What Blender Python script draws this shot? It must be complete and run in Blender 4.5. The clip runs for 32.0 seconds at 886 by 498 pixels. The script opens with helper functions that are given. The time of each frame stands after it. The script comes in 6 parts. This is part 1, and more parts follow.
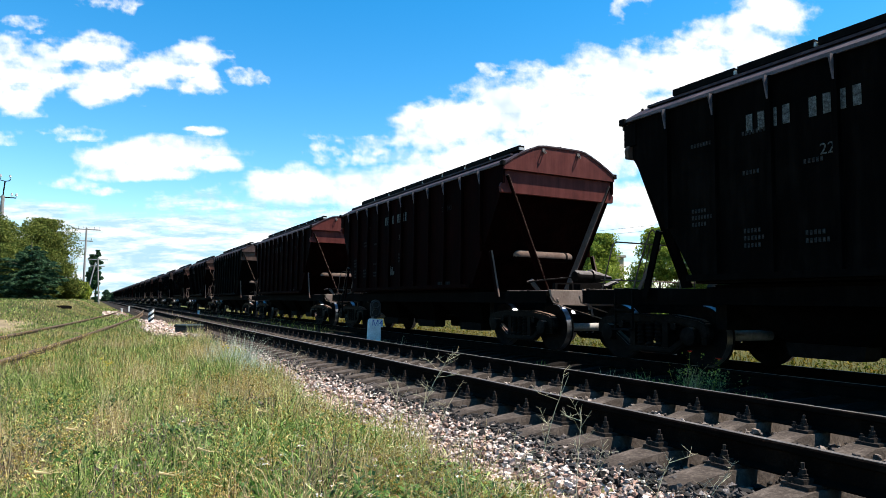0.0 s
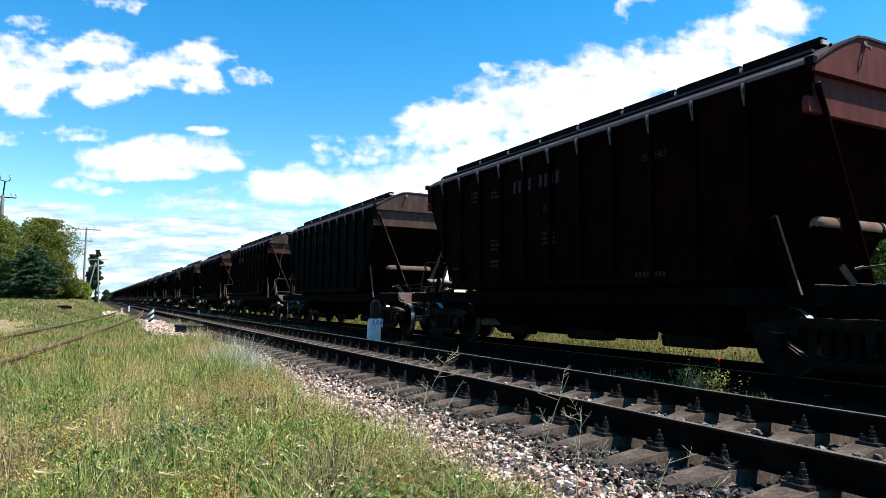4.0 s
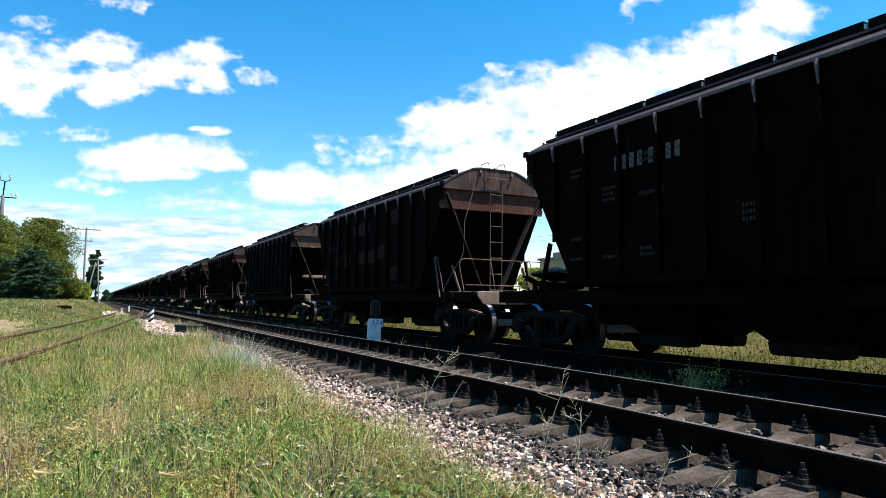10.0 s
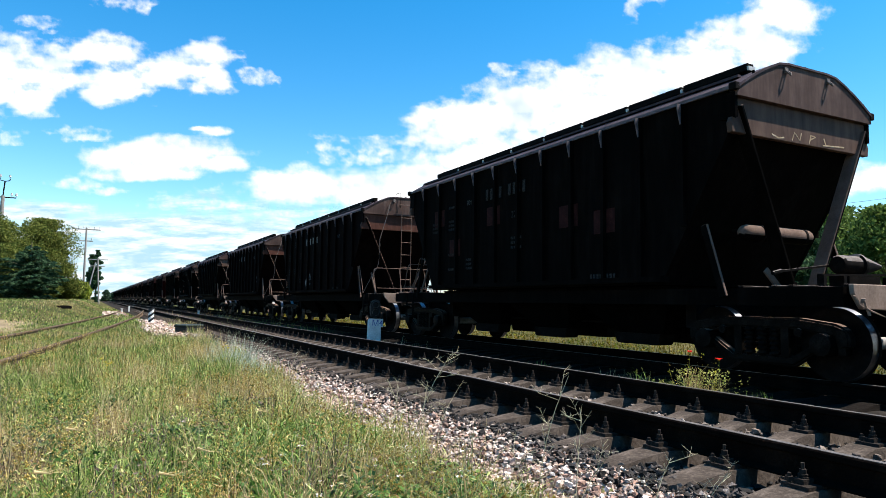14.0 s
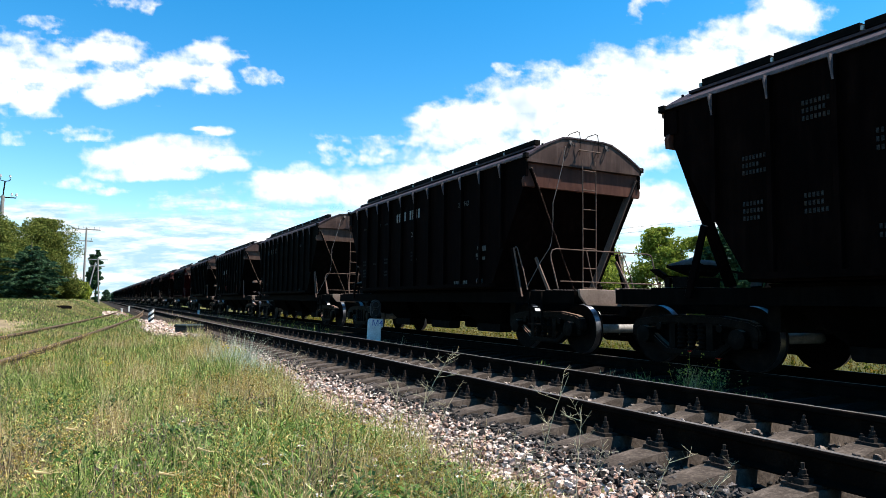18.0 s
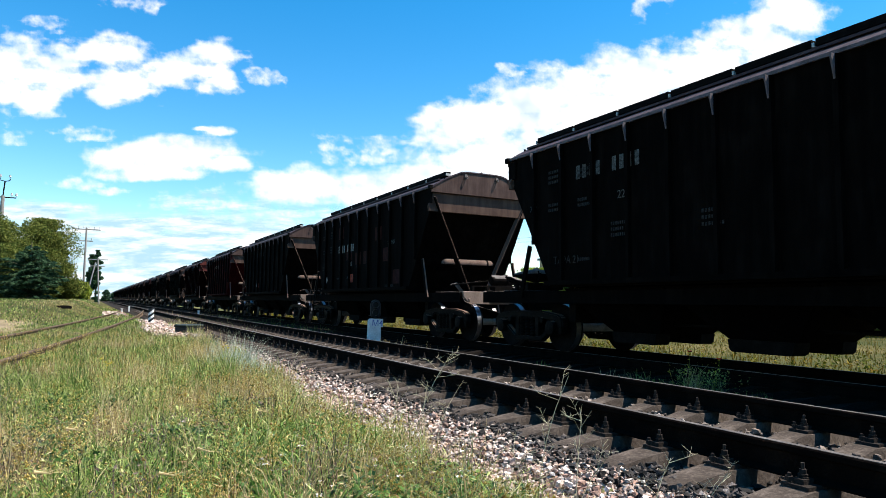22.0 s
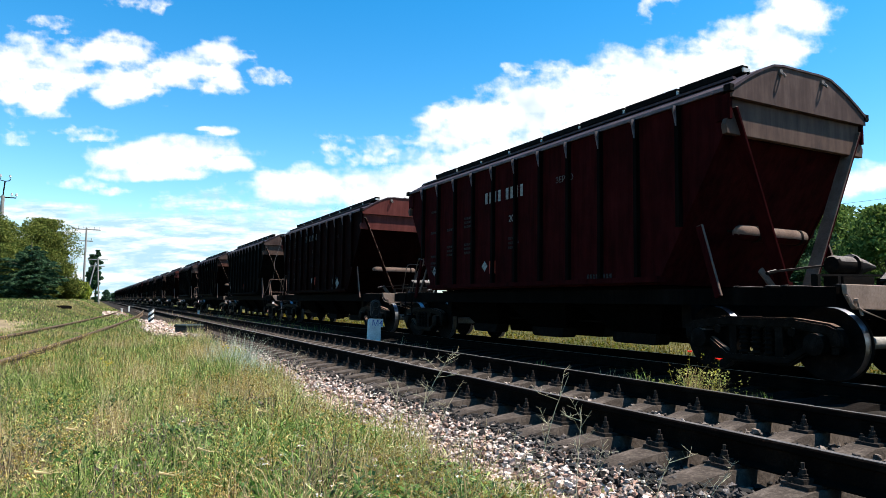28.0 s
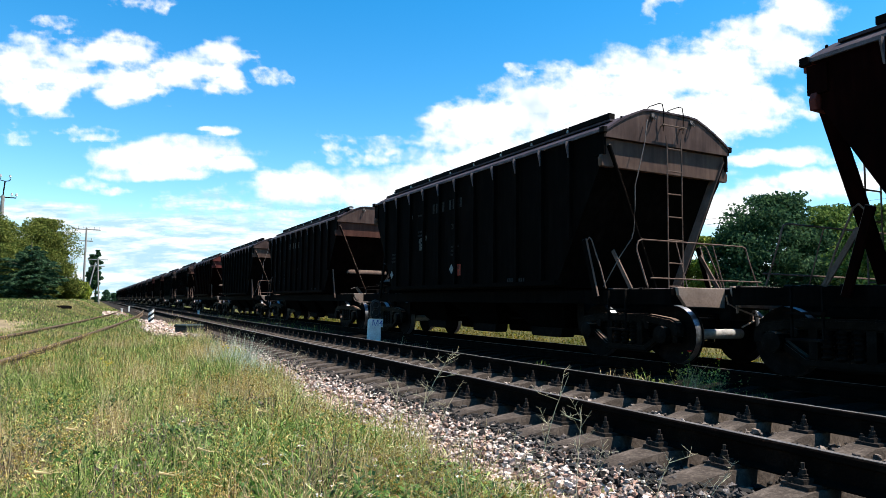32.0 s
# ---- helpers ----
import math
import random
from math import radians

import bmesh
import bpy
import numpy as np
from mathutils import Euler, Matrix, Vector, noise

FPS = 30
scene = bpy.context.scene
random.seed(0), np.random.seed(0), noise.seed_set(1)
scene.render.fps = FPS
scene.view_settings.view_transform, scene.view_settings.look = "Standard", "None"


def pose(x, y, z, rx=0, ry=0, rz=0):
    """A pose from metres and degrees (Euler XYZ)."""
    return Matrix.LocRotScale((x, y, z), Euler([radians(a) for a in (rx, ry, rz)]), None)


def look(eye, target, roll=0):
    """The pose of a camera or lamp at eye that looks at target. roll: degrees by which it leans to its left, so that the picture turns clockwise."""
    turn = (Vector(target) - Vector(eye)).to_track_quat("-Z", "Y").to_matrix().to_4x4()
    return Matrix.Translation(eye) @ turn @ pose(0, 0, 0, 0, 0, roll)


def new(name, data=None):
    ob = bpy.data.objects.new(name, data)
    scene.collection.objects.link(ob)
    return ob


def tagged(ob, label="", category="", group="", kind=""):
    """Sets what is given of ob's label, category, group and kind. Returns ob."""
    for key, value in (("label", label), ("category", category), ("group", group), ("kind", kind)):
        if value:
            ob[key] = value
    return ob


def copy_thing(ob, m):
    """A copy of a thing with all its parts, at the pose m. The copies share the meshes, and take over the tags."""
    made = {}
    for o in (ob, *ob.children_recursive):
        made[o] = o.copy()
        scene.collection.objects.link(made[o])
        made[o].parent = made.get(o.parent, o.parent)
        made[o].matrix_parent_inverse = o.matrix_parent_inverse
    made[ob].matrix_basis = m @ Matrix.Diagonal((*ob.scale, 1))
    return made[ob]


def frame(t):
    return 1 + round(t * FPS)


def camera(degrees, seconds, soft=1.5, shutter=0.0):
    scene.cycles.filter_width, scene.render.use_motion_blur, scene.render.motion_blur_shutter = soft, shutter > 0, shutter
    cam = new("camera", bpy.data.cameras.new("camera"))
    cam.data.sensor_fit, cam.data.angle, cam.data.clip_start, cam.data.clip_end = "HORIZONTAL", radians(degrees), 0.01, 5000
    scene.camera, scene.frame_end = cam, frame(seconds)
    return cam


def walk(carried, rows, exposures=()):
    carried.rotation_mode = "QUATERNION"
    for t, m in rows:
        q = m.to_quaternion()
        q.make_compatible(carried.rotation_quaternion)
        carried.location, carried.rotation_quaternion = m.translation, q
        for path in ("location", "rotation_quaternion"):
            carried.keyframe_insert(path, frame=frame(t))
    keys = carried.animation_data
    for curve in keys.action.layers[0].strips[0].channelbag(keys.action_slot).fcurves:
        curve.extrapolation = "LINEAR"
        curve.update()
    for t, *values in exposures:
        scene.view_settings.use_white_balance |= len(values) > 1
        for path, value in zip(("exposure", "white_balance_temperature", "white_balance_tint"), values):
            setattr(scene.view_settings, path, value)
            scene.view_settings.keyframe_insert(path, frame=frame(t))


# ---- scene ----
# ---- the camera: hand-held still beside the line ----
EYE = Vector((0.0, 0.0, 1.08))
YAW, TILT, ROLL = radians(27.26), radians(4.63), 0.823
cam = camera(66.66, 32.0, soft=0.8)
AHEAD = Vector((math.sin(YAW) * math.cos(TILT), math.cos(YAW) * math.cos(TILT), math.sin(TILT)))
SHOT = look(EYE, EYE + AHEAD, ROLL)
walk(cam, [(0.0, SHOT), (32.0, SHOT)])

# ---- daylight ----
SUN_DIR = Vector((0.86, -0.48, 1.72)).normalized()
world = bpy.data.worlds.new("world")
scene.world = world
world.use_nodes = True
sky = world.node_tree.nodes.new("ShaderNodeTexSky")
sky.sky_type, sky.sun_disc = "NISHITA", False
sky.sun_elevation = math.asin(SUN_DIR.z)
sky.sun_rotation = math.atan2(SUN_DIR.x, SUN_DIR.y)
sky.air_density, sky.dust_density, sky.ozone_density = 1.0, 0.2, 1.5
backg = world.node_tree.nodes["Background"]
backg.inputs[1].default_value = 0.119
deep = world.node_tree.nodes.new("ShaderNodeHueSaturation")
deep.inputs["Hue"].default_value, deep.inputs["Saturation"].default_value = 0.493, 1.48
world.node_tree.links.new(sky.outputs[0], deep.inputs["Color"])
world.node_tree.links.new(deep.outputs[0], backg.inputs[0])
sun = new("sun", bpy.data.lights.new("sun", "SUN"))
sun.data.energy, sun.data.angle, sun.data.color = 5.0 * 1.08, radians(0.53), (1.0, 0.95, 0.87)
sun.matrix_world = look((0, 0, 60), Vector((0, 0, 60)) - SUN_DIR)
scene.view_settings.exposure = 0.92

# ---- plan numbers ----
NEAR_X, TRAIN_X = 4.50, 9.39          # centre lines of the two tracks
NEAR_Z, TRAIN_Z = 0.283, 0.147        # top of their rails
GAUGE = 1.595                         # between rail centres
PITCH = 14.72                         # wagon length over couplers
LAST = 33                             # number of the last wagon


# offsets from the smooth roll, set to fit the wagons to the camera's view
VIEW_FIT_T = (0, 3, 6, 10, 15, 20, 23, 25, 27, 29, 32)
VIEW_FIT = (0.0, -0.04, -0.07, -0.06, -0.05, -0.12, -0.20, -0.14, -0.03, 0.10, 0.34)


def rolled(t):
    """Metres that the train has rolled after t seconds."""
    u = t / 10
    return 5.412 * t + 1.7101 * u * u + 0.27714 * u ** 3 - 0.052085 * u ** 4 + float(np.interp(t, VIEW_FIT_T, VIEW_FIT))


# ---- mesh helpers ----
def part(name, bm, mat, parent=None, label=""):
    me = bpy.data.meshes.new(name)
    bm.to_mesh(me)
    bm.free()
    me.materials.append(mat)
    ob = new(name, me)
    ob.parent = parent
    if label:
        ob["label"] = label
    return ob


def again(name, me, parent, m, label=""):
    """One more piece on a mesh that is there already."""
    ob = new(name, me)
    ob.parent = parent
    ob.matrix_basis = m
    if label:
        ob["label"] = label
    return ob


def dusty_lit_top(me, mat, up=0.45):
    """Lighter material on faces that look up: dust, and sunlight put into the colour."""
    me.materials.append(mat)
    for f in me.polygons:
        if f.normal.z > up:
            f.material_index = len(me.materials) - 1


def smooth(ob, degrees=35):
    ob.data.shade_smooth()
    ob.data.set_sharp_from_angle(angle=radians(degrees))
    return ob


def box(bm, x0, x1, y0, y1, z0, z1, m=None):
    r = bmesh.ops.create_cube(bm, size=1.0)
    t = Matrix.Translation(((x0 + x1) / 2, (y0 + y1) / 2, (z0 + z1) / 2)) @ Matrix.Diagonal((x1 - x0, y1 - y0, z1 - z0, 1))
    bmesh.ops.transform(bm, matrix=(m @ t) if m else t, verts=r["verts"])
    return r["verts"]


def along(a, b, up=(0, 0, 1)):
    """A pose at a whose z runs to b."""
    a, b = Vector(a), Vector(b)
    z = (b - a).normalized()
    x = Vector(up).cross(z)
    x = x.normalized() if x.length > 1e-4 else Vector((1, 0, 0))
    y = z.cross(x)
    m = Matrix((x, y, z)).transposed().to_4x4()
    m.translation = a
    return m


def bar(bm, a, b, w, h, up=(0, 0, 1)):
    n = (Vector(b) - Vector(a)).length
    box(bm, -w / 2, w / 2, -h / 2, h / 2, 0, n, along(a, b, up))


def rod(bm, a, b, r, seg=8, r2=None):
    n = (Vector(b) - Vector(a)).length
    m = along(a, b) @ Matrix.Translation((0, 0, n / 2))
    bmesh.ops.create_cone(bm, cap_ends=True, segments=seg, radius1=r, radius2=r if r2 is None else r2, depth=n, matrix=m)


def pipe(bm, pts, r, seg=6):
    """A tube bent through the points, in one piece."""
    pts = [Vector(p) for p in pts]
    rings, faces = [], []
    for i, p in enumerate(pts):
        d = (pts[min(i + 1, len(pts) - 1)] - pts[max(i - 1, 0)]).normalized()
        m = along(p, p + d, (0, 0, 1) if abs(d.z) < 0.95 else (0, 1, 0))
        rings.append([bm.verts.new(m @ Vector((r * math.cos(6.2832 * j / seg), r * math.sin(6.2832 * j / seg), 0))) for j in range(seg)])
    for a, b in zip(rings, rings[1:]):
        near = min(range(seg), key=lambda k: (a[0].co - b[k].co).length)
        for j in range(seg):
            faces.append(bm.faces.new((a[j], a[(j + 1) % seg], b[(j + 1 + near) % seg], b[(j + near) % seg])))
    faces += [bm.faces.new(rings[0]), bm.faces.new(rings[-1])]
    bmesh.ops.recalc_face_normals(bm, faces=faces)


def prism(bm, outline, axis, lo, hi):
    """A plate with the outline given in the other two axes, from lo to hi on axis."""
    def put(p, c):
        v = list(p)
        v.insert(axis, c)
        return bm.verts.new(v)
    a, b = [put(p, lo) for p in outline], [put(p, hi) for p in outline]
    faces = [bm.faces.new(a), bm.faces.new(b[::-1])]
    n = len(a)
    for i in range(n):
        faces.append(bm.faces.new((a[i], b[i], b[(i + 1) % n], a[(i + 1) % n])))
    bmesh.ops.recalc_face_normals(bm, faces=faces)


def bevel(bm, w, seg=1):
    bmesh.ops.bevel(bm, geom=[e for e in bm.edges if len(e.link_faces) == 2 and e.calc_face_angle(0) > 0.6], offset=w, segments=seg, affect="EDGES")


def turned(bm, profile, seg=24, m=None):
    """A body of revolution about x; profile of (x, r)."""
    rings = []
    for x, r in profile:
        rings.append([bm.verts.new((x, r * math.cos(a), r * math.sin(a))) for a in [2 * math.pi * i / seg for i in range(seg)]])
    made = [v for ring in rings for v in ring]
    faces = []
    for a, b in zip(rings, rings[1:]):
        for i in range(seg):
            faces.append(bm.faces.new((a[i], a[(i + 1) % seg], b[(i + 1) % seg], b[i])))
    faces.append(bm.faces.new(rings[0]))
    faces.append(bm.faces.new(rings[-1]))
    bmesh.ops.recalc_face_normals(bm, faces=faces)
    if m:
        bmesh.ops.transform(bm, matrix=m, verts=made)


def from_lists(name, verts, faces, mat, parent=None):
    me = bpy.data.meshes.new(name)
    me.from_pydata(verts, [], faces)
    me.materials.append(mat)
    ob = new(name, me)
    ob.parent = parent
    return ob


# ---- materials ----
def material(name):
    mat = bpy.data.materials.new(name)
    mat.use_nodes = True
    return mat, mat.node_tree.nodes, mat.node_tree.links, mat.node_tree.nodes["Principled BSDF"]


def ramp(nodes, stops):
    r = nodes.new("ShaderNodeValToRGB")
    el = r.color_ramp.elements
    while len(el) < len(stops):
        el.new(0.5)
    for e, (at, col) in zip(el, stops):
        e.position, e.color = at, (*col, 1)
    return r


def noisy(nodes, links, coord, scale, detail=4.0, rough=0.6):
    n = nodes.new("ShaderNodeTexNoise")
    n.inputs["Scale"].default_value, n.inputs["Detail"].default_value, n.inputs["Roughness"].default_value = scale, detail, rough
    links.new(coord, n.inputs["Vector"])
    return n


def surface(name, dark, mid, light, scale=6.0, fine=60.0, rough=0.7, metal=0.0, bump=0.3, depth=0.01, stretch=(1, 1, 1), object_space=True, spec=0.3):
    """Two scales of variation and a fine relief."""
    mat, n, l, b = material(name)
    co = n.new("ShaderNodeTexCoord")
    mp = n.new("ShaderNodeMapping")
    mp.inputs["Scale"].default_value = stretch
    l.new(co.outputs["Object" if object_space else "Generated"], mp.inputs["Vector"])
    big, small = noisy(n, l, mp.outputs[0], scale), noisy(n, l, mp.outputs[0], fine, 3.0)
    mix = n.new("ShaderNodeMix")
    mix.inputs[0].default_value = 0.4
    l.new(big.outputs[0], mix.inputs[2])
    l.new(small.outputs[0], mix.inputs[3])
    r = ramp(n, [(0.32, dark), (0.5, mid), (0.68, light)])
    l.new(mix.outputs[0], r.inputs[0])
    l.new(r.outputs[0], b.inputs["Base Color"])
    b.inputs["Roughness"].default_value, b.inputs["Metallic"].default_value = rough, metal
    b.inputs["Specular IOR Level"].default_value = spec
    bp = n.new("ShaderNodeBump")
    bp.inputs["Strength"].default_value, bp.inputs["Distance"].default_value = bump, depth
    l.new(small.outputs[0], bp.inputs["Height"])
    l.new(bp.outputs[0], b.inputs["Normal"])
    return mat


def island(name, stops, rough=0.75, through_light=0.0, spec=0.2, by_object=False, mottle=0.0):
    """Colour that differs from piece to piece."""
    mat, n, l, b = material(name)
    g = n.new("ShaderNodeObjectInfo" if by_object else "ShaderNodeNewGeometry")
    r = ramp(n, stops)
    l.new(g.outputs["Random" if by_object else "Random Per Island"], r.inputs[0])
    l.new(r.outputs[0], b.inputs["Base Color"])
    if mottle:
        co = n.new("ShaderNodeTexCoord")
        grain = noisy(n, l, co.outputs["Object"], mottle, 4.0, 0.7)
        tone = ramp(n, [(0.30, (0.66, 0.64, 0.63)), (0.52, (1.05, 1.05, 1.05)), (0.72, (1.3, 1.28, 1.26))])
        l.new(grain.outputs[0], tone.inputs[0])
        mul = n.new("ShaderNodeMix")
        mul.data_type, mul.blend_type = "RGBA", "MULTIPLY"
        mul.inputs[0].default_value = 1.0
        l.new(r.outputs[0], mul.inputs[6])
        l.new(tone.outputs[0], mul.inputs[7])
        l.new(mul.outputs[2], b.inputs["Base Color"])
        bp = n.new("ShaderNodeBump")
        bp.inputs["Strength"].default_value, bp.inputs["Distance"].default_value = 0.8, 0.006
        l.new(grain.outputs[0], bp.inputs["Height"])
        l.new(bp.outputs[0], b.inputs["Normal"])
    b.inputs["Roughness"].default_value = rough
    b.inputs["Specular IOR Level"].default_value = spec
    if through_light:
        t = n.new("ShaderNodeBsdfTranslucent")
        l.new(r.outputs[0], t.inputs[0])
        mx = n.new("ShaderNodeMixShader")
        mx.inputs[0].default_value = through_light
        l.new(b.outputs[0], mx.inputs[1])
        l.new(t.outputs[0], mx.inputs[2])
        l.new(mx.outputs[0], n["Material Output"].inputs[0])
    return mat


def paint(name, dark, mid, light, shine=0.12):
    """Old wagon paint: rain streaks, rust and grain dust."""
    mat, n, l, b = material(name)
    co = n.new("ShaderNodeTexCoord")
    mp = n.new("ShaderNodeMapping")
    mp.inputs["Scale"].default_value = (1, 1, 0.12)
    l.new(co.outputs["Object"], mp.inputs["Vector"])
    streak, blotch = noisy(n, l, mp.outputs[0], 9.0, 6.0), noisy(n, l, co.outputs["Object"], 1.6, 8.0)
    fine = noisy(n, l, co.outputs["Object"], 70.0, 2.0)
    mix = n.new("ShaderNodeMix")
    mix.inputs[0].default_value = 0.5
    l.new(streak.outputs[0], mix.inputs[2])
    l.new(blotch.outputs[0], mix.inputs[3])
    r = ramp(n, [(0.34, dark), (0.5, mid), (0.66, light)])
    l.new(mix.outputs[0], r.inputs[0])
    l.new(r.outputs[0], b.inputs["Base Color"])
    rr = n.new("ShaderNodeMapRange")
    rr.inputs[3].default_value, rr.inputs[4].default_value = 0.55, 0.85
    l.new(blotch.outputs[0], rr.inputs[0])
    l.new(rr.outputs[0], b.inputs["Roughness"])
    b.inputs["Specular IOR Level"].default_value = shine
    bp = n.new("ShaderNodeBump")
    bp.inputs["Strength"].default_value, bp.inputs["Distance"].default_value = 0.25, 0.004
    l.new(fine.outputs[0], bp.inputs["Height"])
    l.new(bp.outputs[0], b.inputs["Normal"])
    return mat


def plain(name, col, rough=0.6, metal=0.0):
    return surface(name, [c * 0.75 for c in col], col, [min(1, c * 1.2) for c in col], 5.0, 50.0, rough, metal, 0.15, 0.004)


PAINTS = {
    "red": paint("red_paint", (0.050, 0.010, 0.008), (0.095, 0.020, 0.0155), (0.135, 0.036, 0.028)),
    "brown": paint("brown_paint", (0.040, 0.014, 0.010), (0.070, 0.026, 0.017), (0.11, 0.046, 0.031)),
    "grey": paint("grey_brown_paint", (0.040, 0.022, 0.016), (0.078, 0.045, 0.033), (0.12, 0.074, 0.055)),
}
PAINTS["maroon"] = PAINTS["grey"]
# copies of the wagon paints, darkened to put shade into the colour
SHADED_PAINTS = {
    "red": paint("red_paint_shaded", (0.0022, 0.0007, 0.0006), (0.0050, 0.0011, 0.0009), (0.0110, 0.0025, 0.0020), 0.008),
    "brown": paint("brown_paint_shaded", (0.0017, 0.0010, 0.0009), (0.0036, 0.0019, 0.0017), (0.0083, 0.0044, 0.0036), 0.008),
    "grey": paint("grey_paint_shaded", (0.0014, 0.0011, 0.0010), (0.0030, 0.0024, 0.0021), (0.0072, 0.0058, 0.0050), 0.008),
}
SHADED_PAINTS["maroon"] = paint("maroon_paint_shaded", (0.009, 0.0012, 0.0014), (0.022, 0.0026, 0.0030), (0.034, 0.0050, 0.0052), 0.008)
# near-black: the shade under the wagons is put into this steel colour
M_GEAR = surface("oily_steel_shaded", (0.002, 0.0016, 0.0014), (0.0045, 0.0036, 0.0032), (0.014, 0.010, 0.008), 8, 70, 0.8, 0.0, spec=0.04)
M_ROOF = paint("sooty_roof_paint", (0.026, 0.018, 0.021), (0.050, 0.034, 0.039), (0.090, 0.066, 0.072), 0.1)
M_GABLE = paint("weathered_gable_paint", (0.036, 0.021, 0.017), (0.066, 0.040, 0.033), (0.11, 0.072, 0.060), 0.08)
# lighter copy that puts sunlight into struts, tank and end fittings
M_STRUT = surface("brown_paint_lit", (0.065, 0.040, 0.031), (0.125, 0.082, 0.064), (0.18, 0.13, 0.105), 4, 50, 0.85, 0.0, spec=0.08)
# creosote tone, also used to paint shade onto the train-track sleepers
M_TIE = surface("creosoted_shaded_timber", (0.004, 0.003, 0.0025), (0.009, 0.007, 0.006), (0.02, 0.016, 0.013), 5, 40, 0.9, 0.0, 0.7, 0.008, (1, 8, 1), spec=0.04)
# grain dust plus painted sunlight, mostly for upward faces
M_DUSTY_LIT = surface("dusty_lit_steel", (0.07, 0.058, 0.052), (0.14, 0.118, 0.108), (0.23, 0.20, 0.18), 5, 60, 0.85, 0.0, spec=0.08)
M_EAVE = surface("dusty_lit_eave_paint", (0.055, 0.044, 0.047), (0.11, 0.09, 0.096), (0.17, 0.142, 0.15), 5, 60, 0.8, 0.0, spec=0.1)
M_TAN = surface("dust_caked_paint", (0.14, 0.10, 0.078), (0.22, 0.16, 0.128), (0.29, 0.22, 0.18), 2, 30, 0.85, 0.0, spec=0.1)
# bogie frames and springs, their shade painted in as near-black
M_FRAME = surface("cast_steel_shaded", (0.002, 0.0016, 0.0014), (0.0045, 0.0038, 0.0033), (0.016, 0.013, 0.011), 7, 60, 0.5, 0.0, 0.15, spec=0.02)
M_SIDING = surface("brown_rust", (0.055, 0.036, 0.022), (0.11, 0.076, 0.05), (0.18, 0.13, 0.09), 5, 60, 0.9, 0.0, 0.5, spec=0.05)
M_TREAD = surface("polished_wheel_steel", (0.16, 0.16, 0.17), (0.30, 0.30, 0.32), (0.45, 0.45, 0.47), 10, 80, 0.4, 1.0, 0.1)
M_AXLE = surface("dusty_axle_steel", (0.12, 0.11, 0.105), (0.24, 0.225, 0.21), (0.34, 0.32, 0.30), 8, 60, 0.6, 0.0)
M_GALV = surface("pale_metal", (0.3, 0.3, 0.29), (0.45, 0.45, 0.43), (0.62, 0.62, 0.6), 8, 60, 0.6, 0.0)
M_WHITE = surface("faded_white_lettering", (0.28, 0.27, 0.25), (0.50, 0.49, 0.46), (0.70, 0.69, 0.66), 9, 40, 0.8)
M_WHITEWASH = surface("white_paint", (0.40, 0.39, 0.38), (0.64, 0.63, 0.61), (0.82, 0.81, 0.79), 5, 40, 0.8)
M_BLUE = plain("blue_lettering", (0.02, 0.05, 0.25))
M_BLACK = plain("black_paint", (0.012, 0.012, 0.013))
# rust set near-black: shade on the rails' sides is in the colour
M_RAIL = surface("rusty_rail_steel_shaded", (0.002, 0.0013, 0.001), (0.0046, 0.003, 0.0023), (0.014, 0.0085, 0.006), 5, 80, 0.88, 0.0, 0.4, spec=0.02)
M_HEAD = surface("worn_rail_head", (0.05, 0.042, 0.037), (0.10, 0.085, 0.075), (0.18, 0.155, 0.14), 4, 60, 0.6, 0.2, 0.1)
M_CLIP = surface("rusty_fastening_steel", (0.010, 0.008, 0.007), (0.028, 0.021, 0.017), (0.07, 0.052, 0.041), 9, 70, 0.8, 0.0, 0.4, spec=0.08)
M_SLEEPER = surface("weathered_concrete", (0.024, 0.018, 0.014), (0.066, 0.051, 0.041), (0.15, 0.118, 0.095), 4, 45, 0.9, 0.0, 0.7, 0.008, spec=0.06)
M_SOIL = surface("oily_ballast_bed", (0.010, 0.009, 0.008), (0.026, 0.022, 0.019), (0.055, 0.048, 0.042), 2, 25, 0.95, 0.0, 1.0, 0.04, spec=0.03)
M_STONE_NEW = island("pale_crushed_stone", [(0.0, (0.15, 0.10, 0.078)), (0.22, (0.30, 0.185, 0.14)), (0.48, (0.46, 0.325, 0.255)), (0.72, (0.42, 0.35, 0.30)), (0.93, (0.60, 0.49, 0.42)), (1.0, (0.74, 0.67, 0.61))], 0.9, mottle=55.0)
M_STONE_MID = island("dusty_brown_stone", [(0.0, (0.03, 0.024, 0.02)), (0.4, (0.10, 0.075, 0.06)), (0.75, (0.20, 0.155, 0.125)), (0.95, (0.36, 0.29, 0.24)), (1.0, (0.6, 0.52, 0.46))], 0.9, mottle=55.0)
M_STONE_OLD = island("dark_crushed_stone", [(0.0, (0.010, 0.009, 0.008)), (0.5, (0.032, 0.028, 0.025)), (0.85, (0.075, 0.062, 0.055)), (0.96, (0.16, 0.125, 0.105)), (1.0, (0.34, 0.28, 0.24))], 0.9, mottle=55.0)


